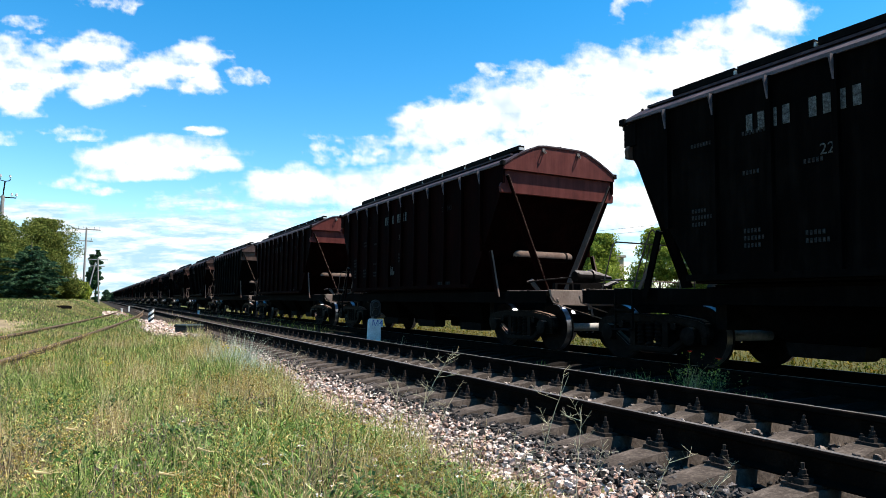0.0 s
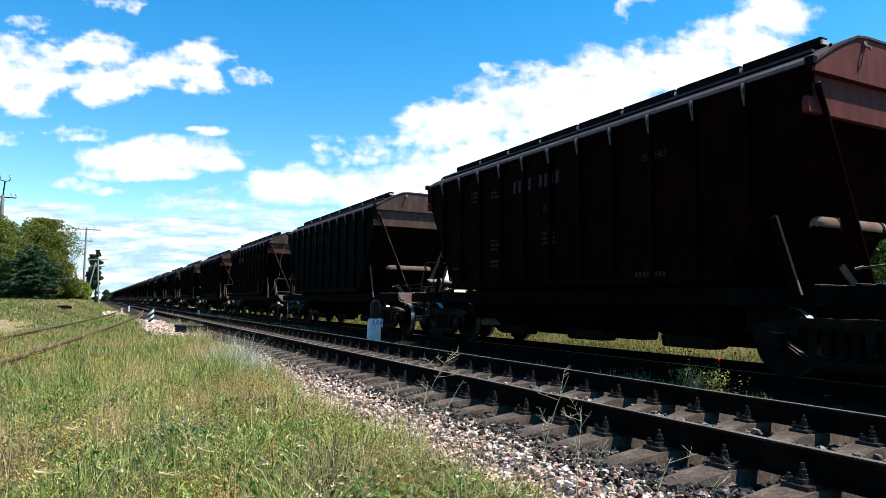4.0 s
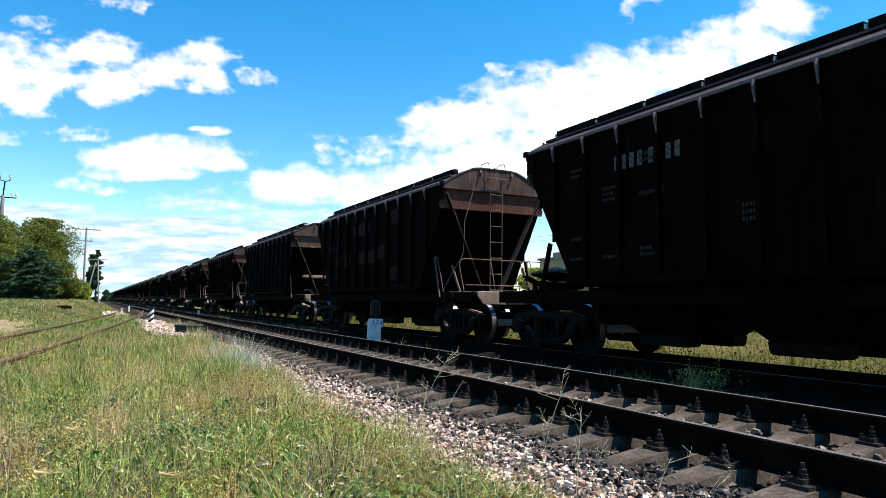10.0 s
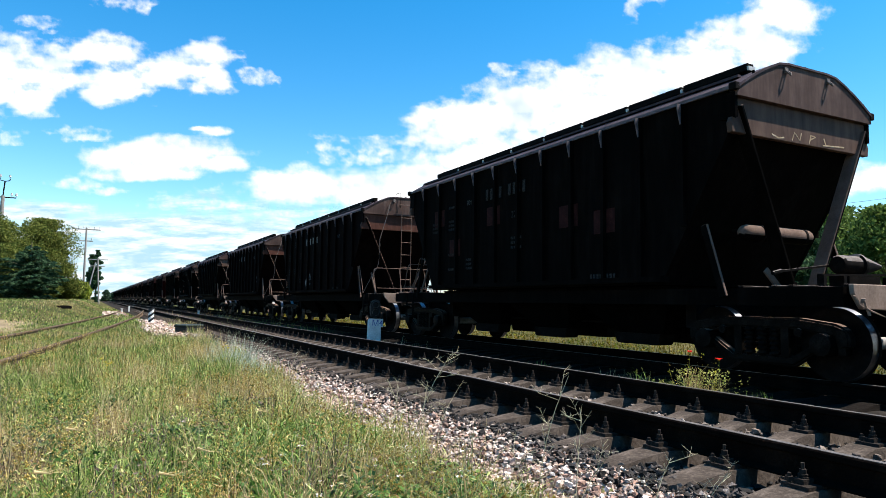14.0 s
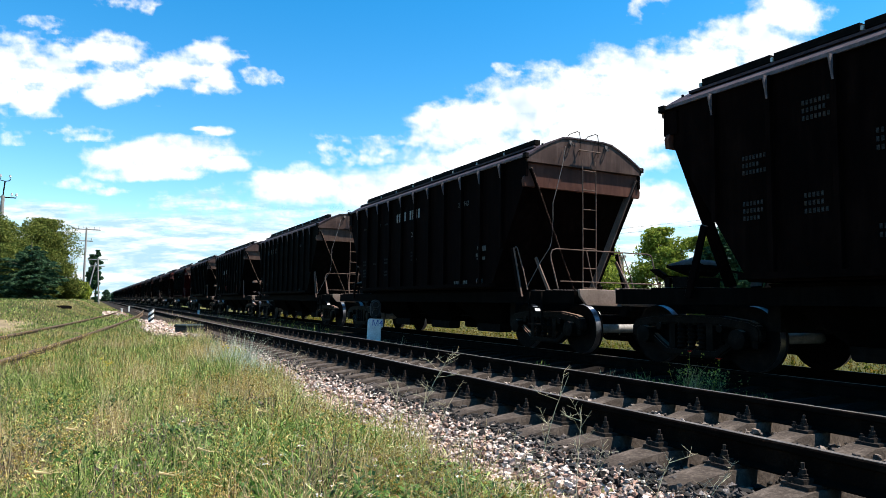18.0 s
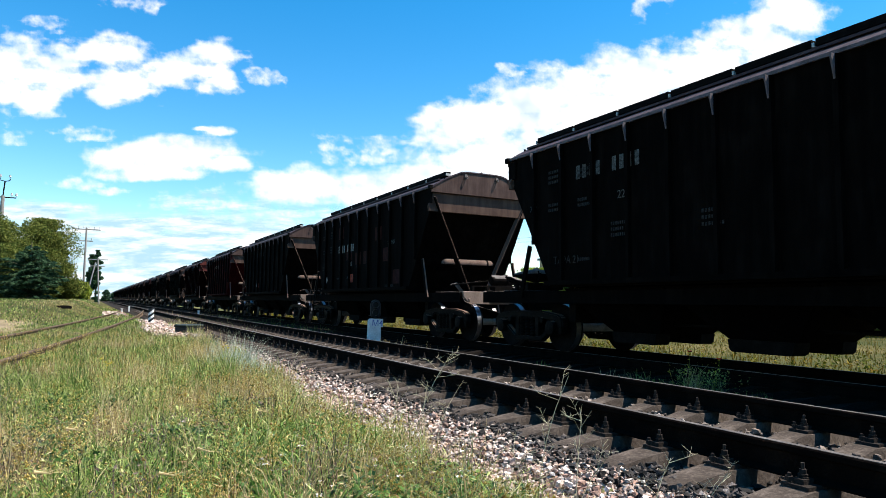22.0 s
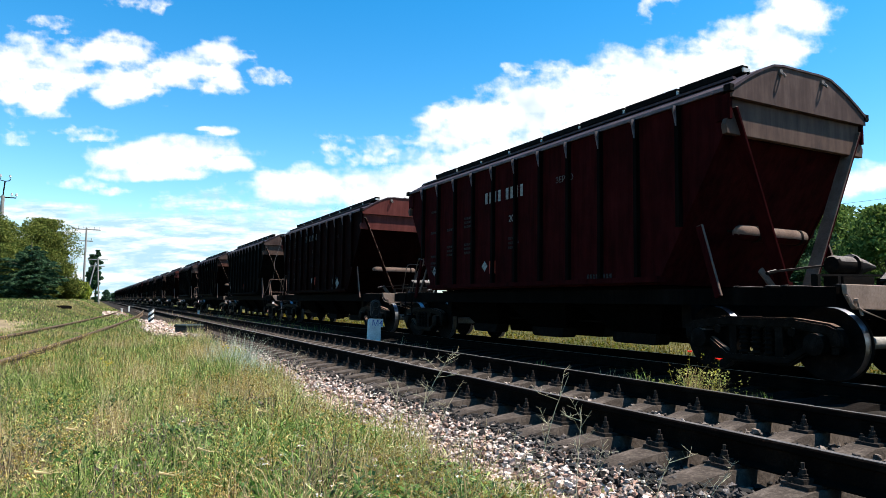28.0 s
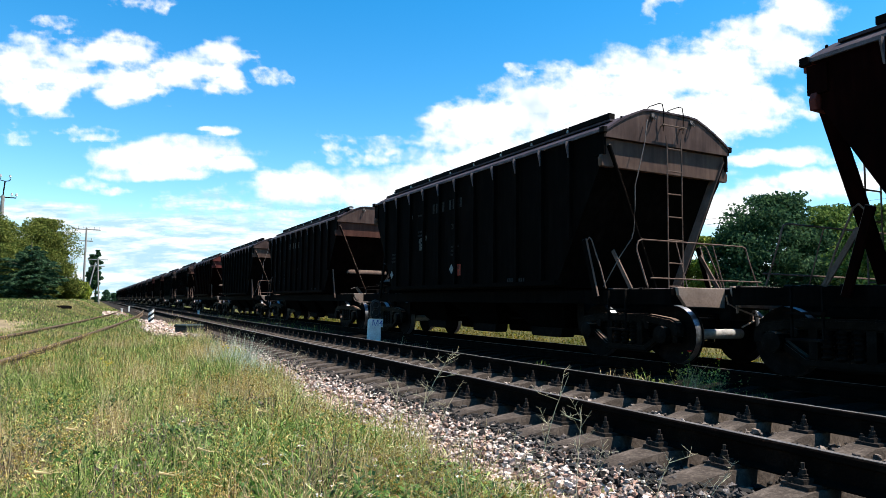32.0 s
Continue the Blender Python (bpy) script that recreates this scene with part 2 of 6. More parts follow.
def ground_material():
    mat, n, l, b = material("meadow_soil_and_turf")
    co = n.new("ShaderNodeTexCoord")
    big, mid, fine = (noisy(n, l, co.outputs["Object"], s, 6.0) for s in (0.10, 0.9, 9.0))
    mix = n.new("ShaderNodeMix")
    mix.inputs[0].default_value = 0.45
    l.new(big.outputs[0], mix.inputs[2])
    l.new(mid.outputs[0], mix.inputs[3])
    m2 = n.new("ShaderNodeMix")
    m2.inputs[0].default_value = 0.35
    l.new(mix.outputs[0], m2.inputs[2])
    l.new(fine.outputs[0], m2.inputs[3])
    r = ramp(n, [(0.36, (0.020, 0.028, 0.007)), (0.46, (0.044, 0.050, 0.013)), (0.54, (0.095, 0.080, 0.026)), (0.64, (0.19, 0.145, 0.062))])
    l.new(m2.outputs[0], r.inputs[0])
    l.new(r.outputs[0], b.inputs["Base Color"])
    b.inputs["Roughness"].default_value = 0.95
    b.inputs["Specular IOR Level"].default_value = 0.1
    bp = n.new("ShaderNodeBump")
    bp.inputs["Strength"].default_value, bp.inputs["Distance"].default_value = 1.0, 0.08
    l.new(fine.outputs[0], bp.inputs["Height"])
    l.new(bp.outputs[0], b.inputs["Normal"])
    return mat


M_GROUND = ground_material()
M_SAND = surface("bare_sandy_earth", (0.11, 0.082, 0.040), (0.21, 0.155, 0.082), (0.33, 0.25, 0.145), 1.2, 20, 0.95, 0.0, 0.8, 0.03)


# ---- ground: one sheet to the horizon ----
def ground_z(x, y):
    z = 0.0
    if x > 1.6:
        z -= 0.16 * min(1.0, (x - 1.6) / 1.2)
    if x > 12.0:
        z -= 0.10 * min(1.0, (x - 12.0) / 3.0)
    near = max(0.0, 1.0 - math.hypot(x, y) / 120)
    if -8 < y < 62 and x < 3.0:
        off = abs(x - (-3.55 + 0.152 * y - 0.00077 * y * y))
        z += 0.06 * min(1.0, max(0.0, (1.9 - off) / 0.8))
    z += near * 0.05 * noise.noise(Vector((x * 0.35, y * 0.35, 0.3))) * (1.0 if x < 1.8 or x > 13 else 0.2)
    if y > 28:
        w = min(y, 64.0)
        off = (-2.75 + 0.152 * w - 0.00077 * w * w) - 2.7 - x
        up, along_y = min(1.0, max(0.0, off / 2.4)), min(1.0, (y - 28) / 24)
        z += 0.92 * up * up * (3 - 2 * up) * along_y * along_y * (3 - 2 * along_y)
    return z


def on_sand(x, y):
    return math.hypot((x + 3.9) / 1.7, (y - 29.3) / 4.3) + 0.35 * noise.noise(Vector((x * 1.3, y * 0.8, 6.0))) < 0.85


def build_ground():
    def steps(edges):
        out = []
        for (a, b, d) in edges:
            out += list(np.arange(a, b - 1e-6, d))
        return out
    xs = steps([(-3500, -500, 1000), (-500, -100, 80), (-100, -20, 8), (-20, -6, 1.4), (-6, 4, 0.4), (4, 20, 0.8), (20, 100, 8), (100, 500, 80), (500, 3501, 1000)])
    ys = steps([(-600, -100, 250), (-100, -4, 12), (-4, 14, 0.5), (14, 40, 1.3), (40, 120, 5), (120, 500, 40), (500, 4501, 800)])
    verts = [(x, y, ground_z(x, y)) for y in ys for x in xs]
    n = len(xs)
    faces = [(j * n + i, j * n + i + 1, (j + 1) * n + i + 1, (j + 1) * n + i) for j in range(len(ys) - 1) for i in range(n - 1)]
    ob = from_lists("ground", verts, faces, M_GROUND)
    ob.data.shade_smooth()
    tagged(ob, "dry summer meadow with patchy green and straw-coloured turf", "ground", kind="structure")


build_ground()


# ---- tracks ----
def rail_outline():
    """Half of a heavy rail section, mirrored: head, web, foot; top at z = 0."""
    half = [(0.075, -0.180), (0.075, -0.169), (0.012, -0.150), (0.009, -0.052), (0.036, -0.040), (0.037, -0.008), (0.030, 0.0)]
    return half + [(-x, z) for x, z in reversed(half)]


def head_outline():
    return [(0.022, 0.0005), (-0.022, 0.0005), (-0.022, 0.0025), (0.022, 0.0025)]


def rail(name, path, z, label, steel=None):
    """A rail swept along a path of (x, y)."""
    def sweep(bm, outline):
        rings = []
        for i, (x, y) in enumerate(path):
            a, b = path[max(0, i - 1)], path[min(len(path) - 1, i + 1)]
            d = Vector((b[0] - a[0], b[1] - a[1])).normalized()
            rings.append([bm.verts.new((x + d.y * u, y - d.x * u, z + w)) for u, w in outline])
        k = len(outline)
        faces = []
        for a, b in zip(rings, rings[1:]):
            for i in range(k):
                faces.append(bm.faces.new((a[i], a[(i + 1) % k], b[(i + 1) % k], b[i])))
        faces += [bm.faces.new(rings[0]), bm.faces.new(rings[-1])]
        bmesh.ops.recalc_face_normals(bm, faces=faces)
    bm = bmesh.new()
    sweep(bm, rail_outline())
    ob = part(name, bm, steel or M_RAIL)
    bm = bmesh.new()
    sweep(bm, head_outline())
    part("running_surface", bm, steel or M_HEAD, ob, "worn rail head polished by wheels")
    return tagged(ob, label, "rail", "rails of the line")


STRAIGHT = [-6, 2, 6, 10, 15, 20, 30, 45, 60, 80, 110, 150, 200, 300, 450, 700, 1200]
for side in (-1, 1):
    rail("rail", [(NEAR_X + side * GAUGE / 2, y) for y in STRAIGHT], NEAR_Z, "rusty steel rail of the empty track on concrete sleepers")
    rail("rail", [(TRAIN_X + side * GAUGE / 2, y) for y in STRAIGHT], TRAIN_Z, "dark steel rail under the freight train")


def ballast_bed(name, x0, x1, x2, x3, top, foot, label):
    bm = bmesh.new()
    ys = [-6, 0, 3, 6, 9, 14, 20, 30, 50, 90, 200, 500, 1200]
    rows = []
    for y in ys:
        rows.append([bm.verts.new((x, y, z)) for x, z in ((x0, foot), (x1, top), (x2, top), (x3, foot))])
    for a, b in zip(rows, rows[1:]):
        for i in range(3):
            bm.faces.new((a[i], a[i + 1], b[i + 1], b[i]))
    ob = part(name, bm, M_SOIL)
    tagged(ob, label, "ballast", kind="structure")
    return ob


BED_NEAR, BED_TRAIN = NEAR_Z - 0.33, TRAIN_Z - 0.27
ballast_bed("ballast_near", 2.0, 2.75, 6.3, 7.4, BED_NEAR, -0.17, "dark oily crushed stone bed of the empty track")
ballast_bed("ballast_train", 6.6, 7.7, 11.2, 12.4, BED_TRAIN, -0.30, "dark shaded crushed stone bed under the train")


def sleeper_mesh():
    """Concrete sleeper: high at the rail seats, dipped in the middle, sloping ends."""
    bm = bmesh.new()
    prof = [(-1.42, -0.06), (-1.10, -0.012), (-0.98, 0.0), (-0.55, 0.0), (-0.30, -0.055), (0.30, -0.055), (0.55, 0.0), (0.98, 0.0), (1.10, -0.012), (1.42, -0.06)]
    top, bot = [], []
    for s, w in ((-1, 0.105), (1, 0.105)):
        top.append([bm.verts.new((x, s * w, z)) for x, z in prof])
        bot.append([bm.verts.new((x, s * (w + 0.045), -0.19)) for x, z in prof])
    n = len(prof)
    for i in range(n - 1):
        bm.faces.new((top[0][i], top[0][i + 1], top[1][i + 1], top[1][i]))
        bm.faces.new((bot[0][i], bot[0][i + 1], top[0][i + 1], top[0][i]))
        bm.faces.new((bot[1][i], bot[1][i + 1], top[1][i + 1], top[1][i]))
    for i in (0, n - 1):
        bm.faces.new((bot[0][i], bot[1][i], top[1][i], top[0][i]))
    bmesh.ops.recalc_face_normals(bm, faces=bm.faces[:])
    me = bpy.data.meshes.new("sleeper")
    bm.to_mesh(me)
    bm.free()
    me.materials.append(M_SLEEPER)
    return me


def clip_mesh():
    """Rail fastening: base plate, clip, stud with nut and washers, on both sides of the rail."""
    bm = bmesh.new()
    box(bm, -0.19, 0.19, -0.085, 0.085, 0.0, 0.022)
    for s in (-1, 1):
        box(bm, s * 0.115 - 0.045, s * 0.115 + 0.045, -0.035, 0.035, 0.02, 0.05)
        rod(bm, (s * 0.115, 0, 0.02), (s * 0.115, 0, 0.135), 0.011, 6)
        rod(bm, (s * 0.115, 0, 0.05), (s * 0.115, 0, 0.058), 0.030, 8)
        rod(bm, (s * 0.115, 0, 0.065), (s * 0.115, 0, 0.073), 0.027, 8)
        rod(bm, (s * 0.115, 0, 0.075), (s * 0.115, 0, 0.10), 0.021, 6)
        rod(bm, (s * 0.165, 0.05, 0.0), (s * 0.165, 0.05, 0.075), 0.012, 6)
        rod(bm, (s * 0.165, 0.05, 0.03), (s * 0.165, 0.05, 0.055), 0.022, 6)
    me = bpy.data.meshes.new("rail_fastening")
    bm.to_mesh(me)
    bm.free()
    me.materials.append(M_CLIP)
    return me


SLEEPER, CLIP = sleeper_mesh(), clip_mesh()
# train-track sleepers: same shape, with shade painted in as near-black
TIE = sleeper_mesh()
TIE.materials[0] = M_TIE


# ---- the grain hopper wagons ----
def roof_line(n=14):
    """Cross-section of the roof: (x, z) from eave to eave."""
    pts = []
    for i in range(n + 1):
        x = -1.57 + 3.14 * i / n
        pts.append((x, 4.04 + min(0.50, 0.62 * (1 - abs(x / 1.57) ** 1.7))))
    return pts


def wheel_mesh():
    bm = bmesh.new()
    for s in (-1, 1):
        c = s * 0.80
        prof = [(-0.065, 0.16), (-0.065, 0.40), (-0.075, 0.42), (-0.070, 0.476), (0.050, 0.482), (0.062, 0.508), (0.072, 0.505), (0.072, 0.41), (0.03, 0.38), (0.0, 0.19), (0.07, 0.16)]
        turned(bm, [(c - s * x, r) for x, r in prof], 36)
        rod(bm, (c, 0, 0), (c + s * 0.36, 0, 0), 0.09, 12)
    worn = [f for f in bm.faces if abs(math.hypot(f.calc_center_median().y, f.calc_center_median().z) - 0.478) < 0.012]
    for f in worn:
        f.material_index = 1
    known = set(bm.faces)
    rod(bm, (-0.8, 0, 0), (0.8, 0, 0), 0.085, 12)
    for f in set(bm.faces) - known:
        f.material_index = 2
    for i in range(3):
        a = 2 * math.pi * i / 3
        for s in (-1, 1):
            rod(bm, (s * 1.15, 0.05 * math.cos(a), 0.05 * math.sin(a)), (s * 1.18, 0.05 * math.cos(a), 0.05 * math.sin(a)), 0.014, 6)
    me = bpy.data.meshes.new("wheelset")
    bm.to_mesh(me)
    bm.free()
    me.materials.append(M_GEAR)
    me.materials.append(M_TREAD)
    me.materials.append(M_AXLE)
    me.shade_smooth()
    me.set_sharp_from_angle(angle=radians(35))
    return me


WHEELSET = wheel_mesh()


def side_frame_mesh():
    """Cast bogie side frame with axle boxes and the spring window."""
    bm = bmesh.new()
    prism(bm, [(-1.26, 0.44), (-1.26, 0.60), (-1.20, 0.70), (-1.08, 0.75), (-0.60, 0.81), (0.60, 0.81), (1.08, 0.75), (1.20, 0.70), (1.26, 0.60), (1.26, 0.44), (1.10, 0.44), (1.06, 0.58), (0.58, 0.66), (-0.58, 0.66), (-1.06, 0.58), (-1.10, 0.44)], 0, -0.09, 0.07)
    prism(bm, [(-0.88, 0.56), (-0.47, 0.30), (0.47, 0.30), (0.88, 0.56), (0.88, 0.42), (0.50, 0.17), (-0.50, 0.17), (-0.88, 0.42)], 0, -0.07, 0.07)
    bevel(bm, 0.028, 3)
    for s in (-1, 1):
        turned(bm, [(-0.17, 0.10), (-0.16, 0.145), (0.10, 0.145), (0.12, 0.12)], 14, pose(0, s * 0.925, 0.478))
        box(bm, -0.07, 0.07, s * 0.37 - 0.06, s * 0.37 + 0.06, 0.28, 0.70)
        box(bm, -0.06, 0.06, s * 1.15 - 0.05, s * 1.15 + 0.05, 0.36, 0.56)
        rod(bm, (-0.10, s * 0.60, 0.62), (-0.13, s * 0.60, 0.62), 0.06, 8)
    me = bpy.data.meshes.new("side_frame")
    bm.to_mesh(me)
    bm.free()
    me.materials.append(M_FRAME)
    dusty_lit_top(me, M_STRUT, 0.75)
    me.shade_smooth()
    me.set_sharp_from_angle(angle=radians(40))
    return me


def spring_mesh():
    bm = bmesh.new()
    prof = [(0.28, 0.05)]
    for i in range(6):
        z = 0.30 + i * 0.064
        prof += [(z, 0.055), (z + 0.008, 0.078), (z + 0.028, 0.078), (z + 0.036, 0.055)]
    turned(bm, prof + [(0.70, 0.05)], 12, pose(0, 0, 0, 0, -90, 0))
    me = bpy.data.meshes.new("spring")
    bm.to_mesh(me)
    bm.free()
    me.materials.append(M_FRAME)
    me.shade_smooth()
    return me


SIDE_FRAME, SPRING = side_frame_mesh(), spring_mesh()


def bogie(parent, y):
    bm = bmesh.new()
    box(bm, -1.0, 1.0, -0.20, 0.20, 0.46, 0.74)
    rod(bm, (0, 0, 0.72), (0, 0, 0.86), 0.18, 14)
    for s in (-1, 1):
        bar(bm, (-0.95, s * 0.42, 0.40), (0.95, s * 0.42, 0.40), 0.07, 0.07)
        for e in (-0.8, 0.8):
            box(bm, e - 0.05, e + 0.05, s * 0.40 - 0.05, s * 0.40 + 0.05, 0.30, 0.62)
    bevel(bm, 0.015)
    bg = part("bogie", bm, M_GEAR, parent, "two-axle oily cast steel bogie, shade painted in as near-black")
    bg.location = (0, y, 0)
    for s in (-1, 1):
        again("side_frame", SIDE_FRAME, bg, pose(s * 1.03, 0, 0, 0, 0, 0 if s < 0 else 180))
        for e in (-0.2, 0.0, 0.2):
            again("spring", SPRING, bg, pose(s * 1.06, e, 0))
    for e in (-0.925, 0.925):
        ws = again("wheelset", WHEELSET, bg, pose(0, e, 0.4785), "black wheelset with a shiny worn tread")
        ws.rotation_mode = "QUATERNION"
        ws["axle_y"] = e
    return bg


Y_END, Y_FOOT, Z_SILL = 5.30, 4.00, 1.28


def wagon(colour):
    """A grain hopper wagon about its middle at rail level; the air-tank end is at -y, the ladder end at +y."""
    mp, mw = PAINTS[colour], SHADED_PAINTS[colour]
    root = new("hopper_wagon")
    # side walls with their ribs, in the shade-darkened paint
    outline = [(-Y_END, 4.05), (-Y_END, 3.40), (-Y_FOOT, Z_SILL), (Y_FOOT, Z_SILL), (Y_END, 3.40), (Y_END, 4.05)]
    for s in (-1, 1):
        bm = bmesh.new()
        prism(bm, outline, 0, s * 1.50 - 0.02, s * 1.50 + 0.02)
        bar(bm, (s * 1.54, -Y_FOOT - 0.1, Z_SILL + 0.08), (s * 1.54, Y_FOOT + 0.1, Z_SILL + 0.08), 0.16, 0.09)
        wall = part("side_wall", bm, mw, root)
        for i in range(11):
            y = -4.5 + 0.9 * i
            low = Z_SILL + max(0.0, (abs(y) - Y_FOOT) * 1.63) + 0.05
            bm = bmesh.new()
            prism(bm, [(s * x, z) for x, z in ((1.515, low), (1.60, low), (1.60, 4.01), (1.515, 4.01))], 1, -0.035, 0.035)
            known = set(bm.faces)
            # bracket in a paler paint that puts sunlight on the rib top
            prism(bm, [(s * x, z) for x, z in ((1.602, 3.70), (1.606, 3.70), (1.672, 3.96), (1.665, 4.01), (1.602, 4.01))], 1, -0.012, 0.012)
            for f in set(bm.faces) - known:
                f.material_index = 1
            rb = part("rib", bm, SHADED_PAINTS["grey"] if colour == "maroon" else mw, wall, "upright rib with a tapered bracket painted sunlit-pale under the eave")
            rb.data.materials.append(M_EAVE)
            rb.location = (0, y, 0)
    # ends
    for e in (-1, 1):
        bm = bmesh.new()
        prism(bm, [(-1.58, 3.39), (-1.60, 3.53), (-1.555, 3.62), (-1.50, 3.64), (-1.50, 3.895), (1.50, 3.895), (1.50, 3.64), (1.555, 3.62), (1.60, 3.53), (1.58, 3.39)], 1, e * (Y_END + 0.03), e * (Y_END + 0.12))
        bevel(bm, 0.008)
        part("end_wall", bm, mp, root, "upright sheet across the wagon end")
        # the slope under the overhang takes the shade-darkened paint
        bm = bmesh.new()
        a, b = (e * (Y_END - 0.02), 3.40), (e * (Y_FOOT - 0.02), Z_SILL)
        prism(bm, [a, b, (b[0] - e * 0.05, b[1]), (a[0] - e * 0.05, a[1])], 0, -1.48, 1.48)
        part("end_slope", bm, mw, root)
        # gable above the eaves
        bm = bmesh.new()
        line = [(x * 0.992, z - 0.01) for x, z in roof_line()]
        prism(bm, [(line[0][0], 3.90)] + line + [(line[-1][0], 3.90)], 1, e * (Y_END + 0.10), e * (Y_END + 0.20))
        gable = part("gable", bm, mp if colour == "red" else M_GABLE, root, "arched sheet-metal gable of the roof")
        for x in (-0.52, 0.46):
            bm = bmesh.new()
            box(bm, x - 0.035, x + 0.035, min(e * (Y_END + 0.20), e * (Y_END + 0.225)), max(e * (Y_END + 0.20), e * (Y_END + 0.225)), 4.38, 4.46)
            pipe(bm, [(x - 0.03, e * (Y_END + 0.22), 4.41), (x - 0.03, e * (Y_END + 0.27), 4.36), (x, e * (Y_END + 0.28), 4.33), (x + 0.03, e * (Y_END + 0.27), 4.36), (x + 0.03, e * (Y_END + 0.22), 4.41)], 0.014, 6)
            part("lashing_eye", bm, M_DUSTY_LIT, gable, "small welded lashing eye")
        for x in (-1.15, 0.0, 1.15):
            bm = bmesh.new()
            z = 4.04 + min(0.50, 0.62 * (1 - abs(x / 1.57) ** 1.7))
            rod(bm, (x, e * (Y_END + 0.15), z - 0.01), (x, e * (Y_END + 0.15), z + 0.035), 0.022, 6)
            part("bolt_head", bm, M_GEAR, gable)
        for s in (-1, 1):
            bm = bmesh.new()
            box(bm, s * 1.575 - 0.05, s * 1.575 + 0.05, e * (Y_END + 0.16) - 0.06, e * (Y_END + 0.16) + 0.06, 3.97, 4.08)
            bevel(bm, 0.01)
            part("corner_bracket", bm, M_GEAR, root)
            bm = bmesh.new()
            box(bm, s * 1.535 - 0.025, s * 1.535 + 0.025, min(e * (Y_END - 0.1), e * (Y_END + 0.16)), max(e * (Y_END - 0.1), e * (Y_END + 0.16)), 3.595, 3.965)
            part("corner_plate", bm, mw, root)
            # the V struts and the short braces at the sides, dark with painted-sunlit faces
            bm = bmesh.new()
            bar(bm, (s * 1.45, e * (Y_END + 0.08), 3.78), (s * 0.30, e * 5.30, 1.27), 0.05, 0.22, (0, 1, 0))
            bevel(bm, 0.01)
            dusty_lit_top(part("strut", bm, mw, root, "diagonal steel strut of the wagon end").data, M_STRUT, 0.2)
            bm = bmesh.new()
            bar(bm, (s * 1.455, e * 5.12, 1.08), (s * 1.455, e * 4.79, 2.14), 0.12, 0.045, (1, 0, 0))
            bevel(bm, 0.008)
            dusty_lit_top(part("side_brace", bm, mw, root, "slanting steel brace under the wagon end").data, M_STRUT, 0.15)
        # underframe end
        for w in (-1, 1):
            bm = bmesh.new()
            prism(bm, [(w * x, z) for x, z in ((1.33, 1.24), (1.31, 1.12), (1.15, 0.935), (0.27, 0.92), (0.27, 1.24))], 1, e * 6.85 - 0.03, e * 6.85 + 0.03)
            bevel(bm, 0.01)
            part("headstock", bm, M_TAN, root, "dust-caked end beam of the underframe")
        bm = bmesh.new()
        box(bm, -0.268, 0.268, min(e * 6.74, e * 6.98), max(e * 6.74, e * 6.98), 0.72, 1.25)
        bevel(bm, 0.02)
        dusty_lit_top(part("draft_box", bm, M_GEAR, root, "black draft gear box at the middle of the end").data, M_DUSTY_LIT, 0.7)
        bm = bmesh.new()
        box(bm, -0.40, 0.40, min(e * 5.22, e * 6.81), max(e * 5.22, e * 6.81), 1.215, 1.245)
        for y in (5.26, 5.78, 6.02, 6.77):
            box(bm, -1.28, 1.28, e * y - 0.04, e * y + 0.04, 1.15, 1.243)
        bevel(bm, 0.004)
        dusty_lit_top(part("platform", bm, M_GEAR, root, "open steel end platform, top dusty and painted sunlit").data, M_DUSTY_LIT, 0.3)
        bm = bmesh.new()
        box(bm, -0.22, 0.22, min(e * 6.97, e * 7.08), max(e * 6.97, e * 7.08), 0.82, 1.20)
        box(bm, -0.13, 0.13, min(e * 7.0, e * 7.34), max(e * 7.0, e * 7.34), 0.90, 1.16)
        box(bm, -0.24, 0.16, min(e * 7.22, e * 7.42), max(e * 7.22, e * 7.42), 0.92, 1.18)
        bevel(bm, 0.03)
        dusty_lit_top(part("coupler", bm, M_GEAR, root, "automatic coupler with a dusty top painted sunlit").data, M_DUSTY_LIT, 0.7)
        bm = bmesh.new()
        pipe(bm, [(0.30 * -e, e * 6.96, 0.92), (0.28 * -e, e * 7.03, 0.80), (0.20 * -e, e * 7.12, 0.58), (0.12 * -e, e * 7.24, 0.40), (0.0, e * 7.36, 0.335)], 0.036, 8)
        part("brake_hose", bm, M_BLACK, root, "hanging rubber brake hose")
        bm = bmesh.new()
        pipe(bm, [(-1.36, e * 6.91, 1.10), (-1.30, e * 6.93, 0.99), (-1.10, e * 6.94, 0.92), (-0.30, e * 6.96, 0.72), (0.06, e * 7.02, 0.62)], 0.013, 6)
        for x, low in ((-1.16, 0.86), (-0.36, 0.70)):
            bar(bm, (x, e * 6.905, 1.06), (x + 0.06, e * 6.93, low), 0.035, 0.02, (0, 1, 0))
            rod(bm, (x, e * 6.87, 1.04), (x, e * 6.93, 1.04), 0.03, 8)
        part("uncoupling_lever", bm, M_TAN, root, "dusty bent uncoupling lever")
    # roof
    bm = bmesh.new()
    line = roof_line()
    low = [(x * 0.985, z - 0.03) for x, z in line]
    prism(bm, line + low[::-1], 1, -Y_END - 0.22, Y_END + 0.22)
    roof = smooth(part("roof", bm, M_ROOF, root, "arched sheet-metal roof grey with dust"), 30)
    for s in (-1, 1):
        bm = bmesh.new()
        bar(bm, (s * 1.56, -Y_END - 0.2, 4.035), (s * 1.56, Y_END + 0.2, 4.035), 0.04, 0.05)
        part("eave_strip", bm, M_EAVE, roof, "pale dusty eave strip")
        bm = bmesh.new()
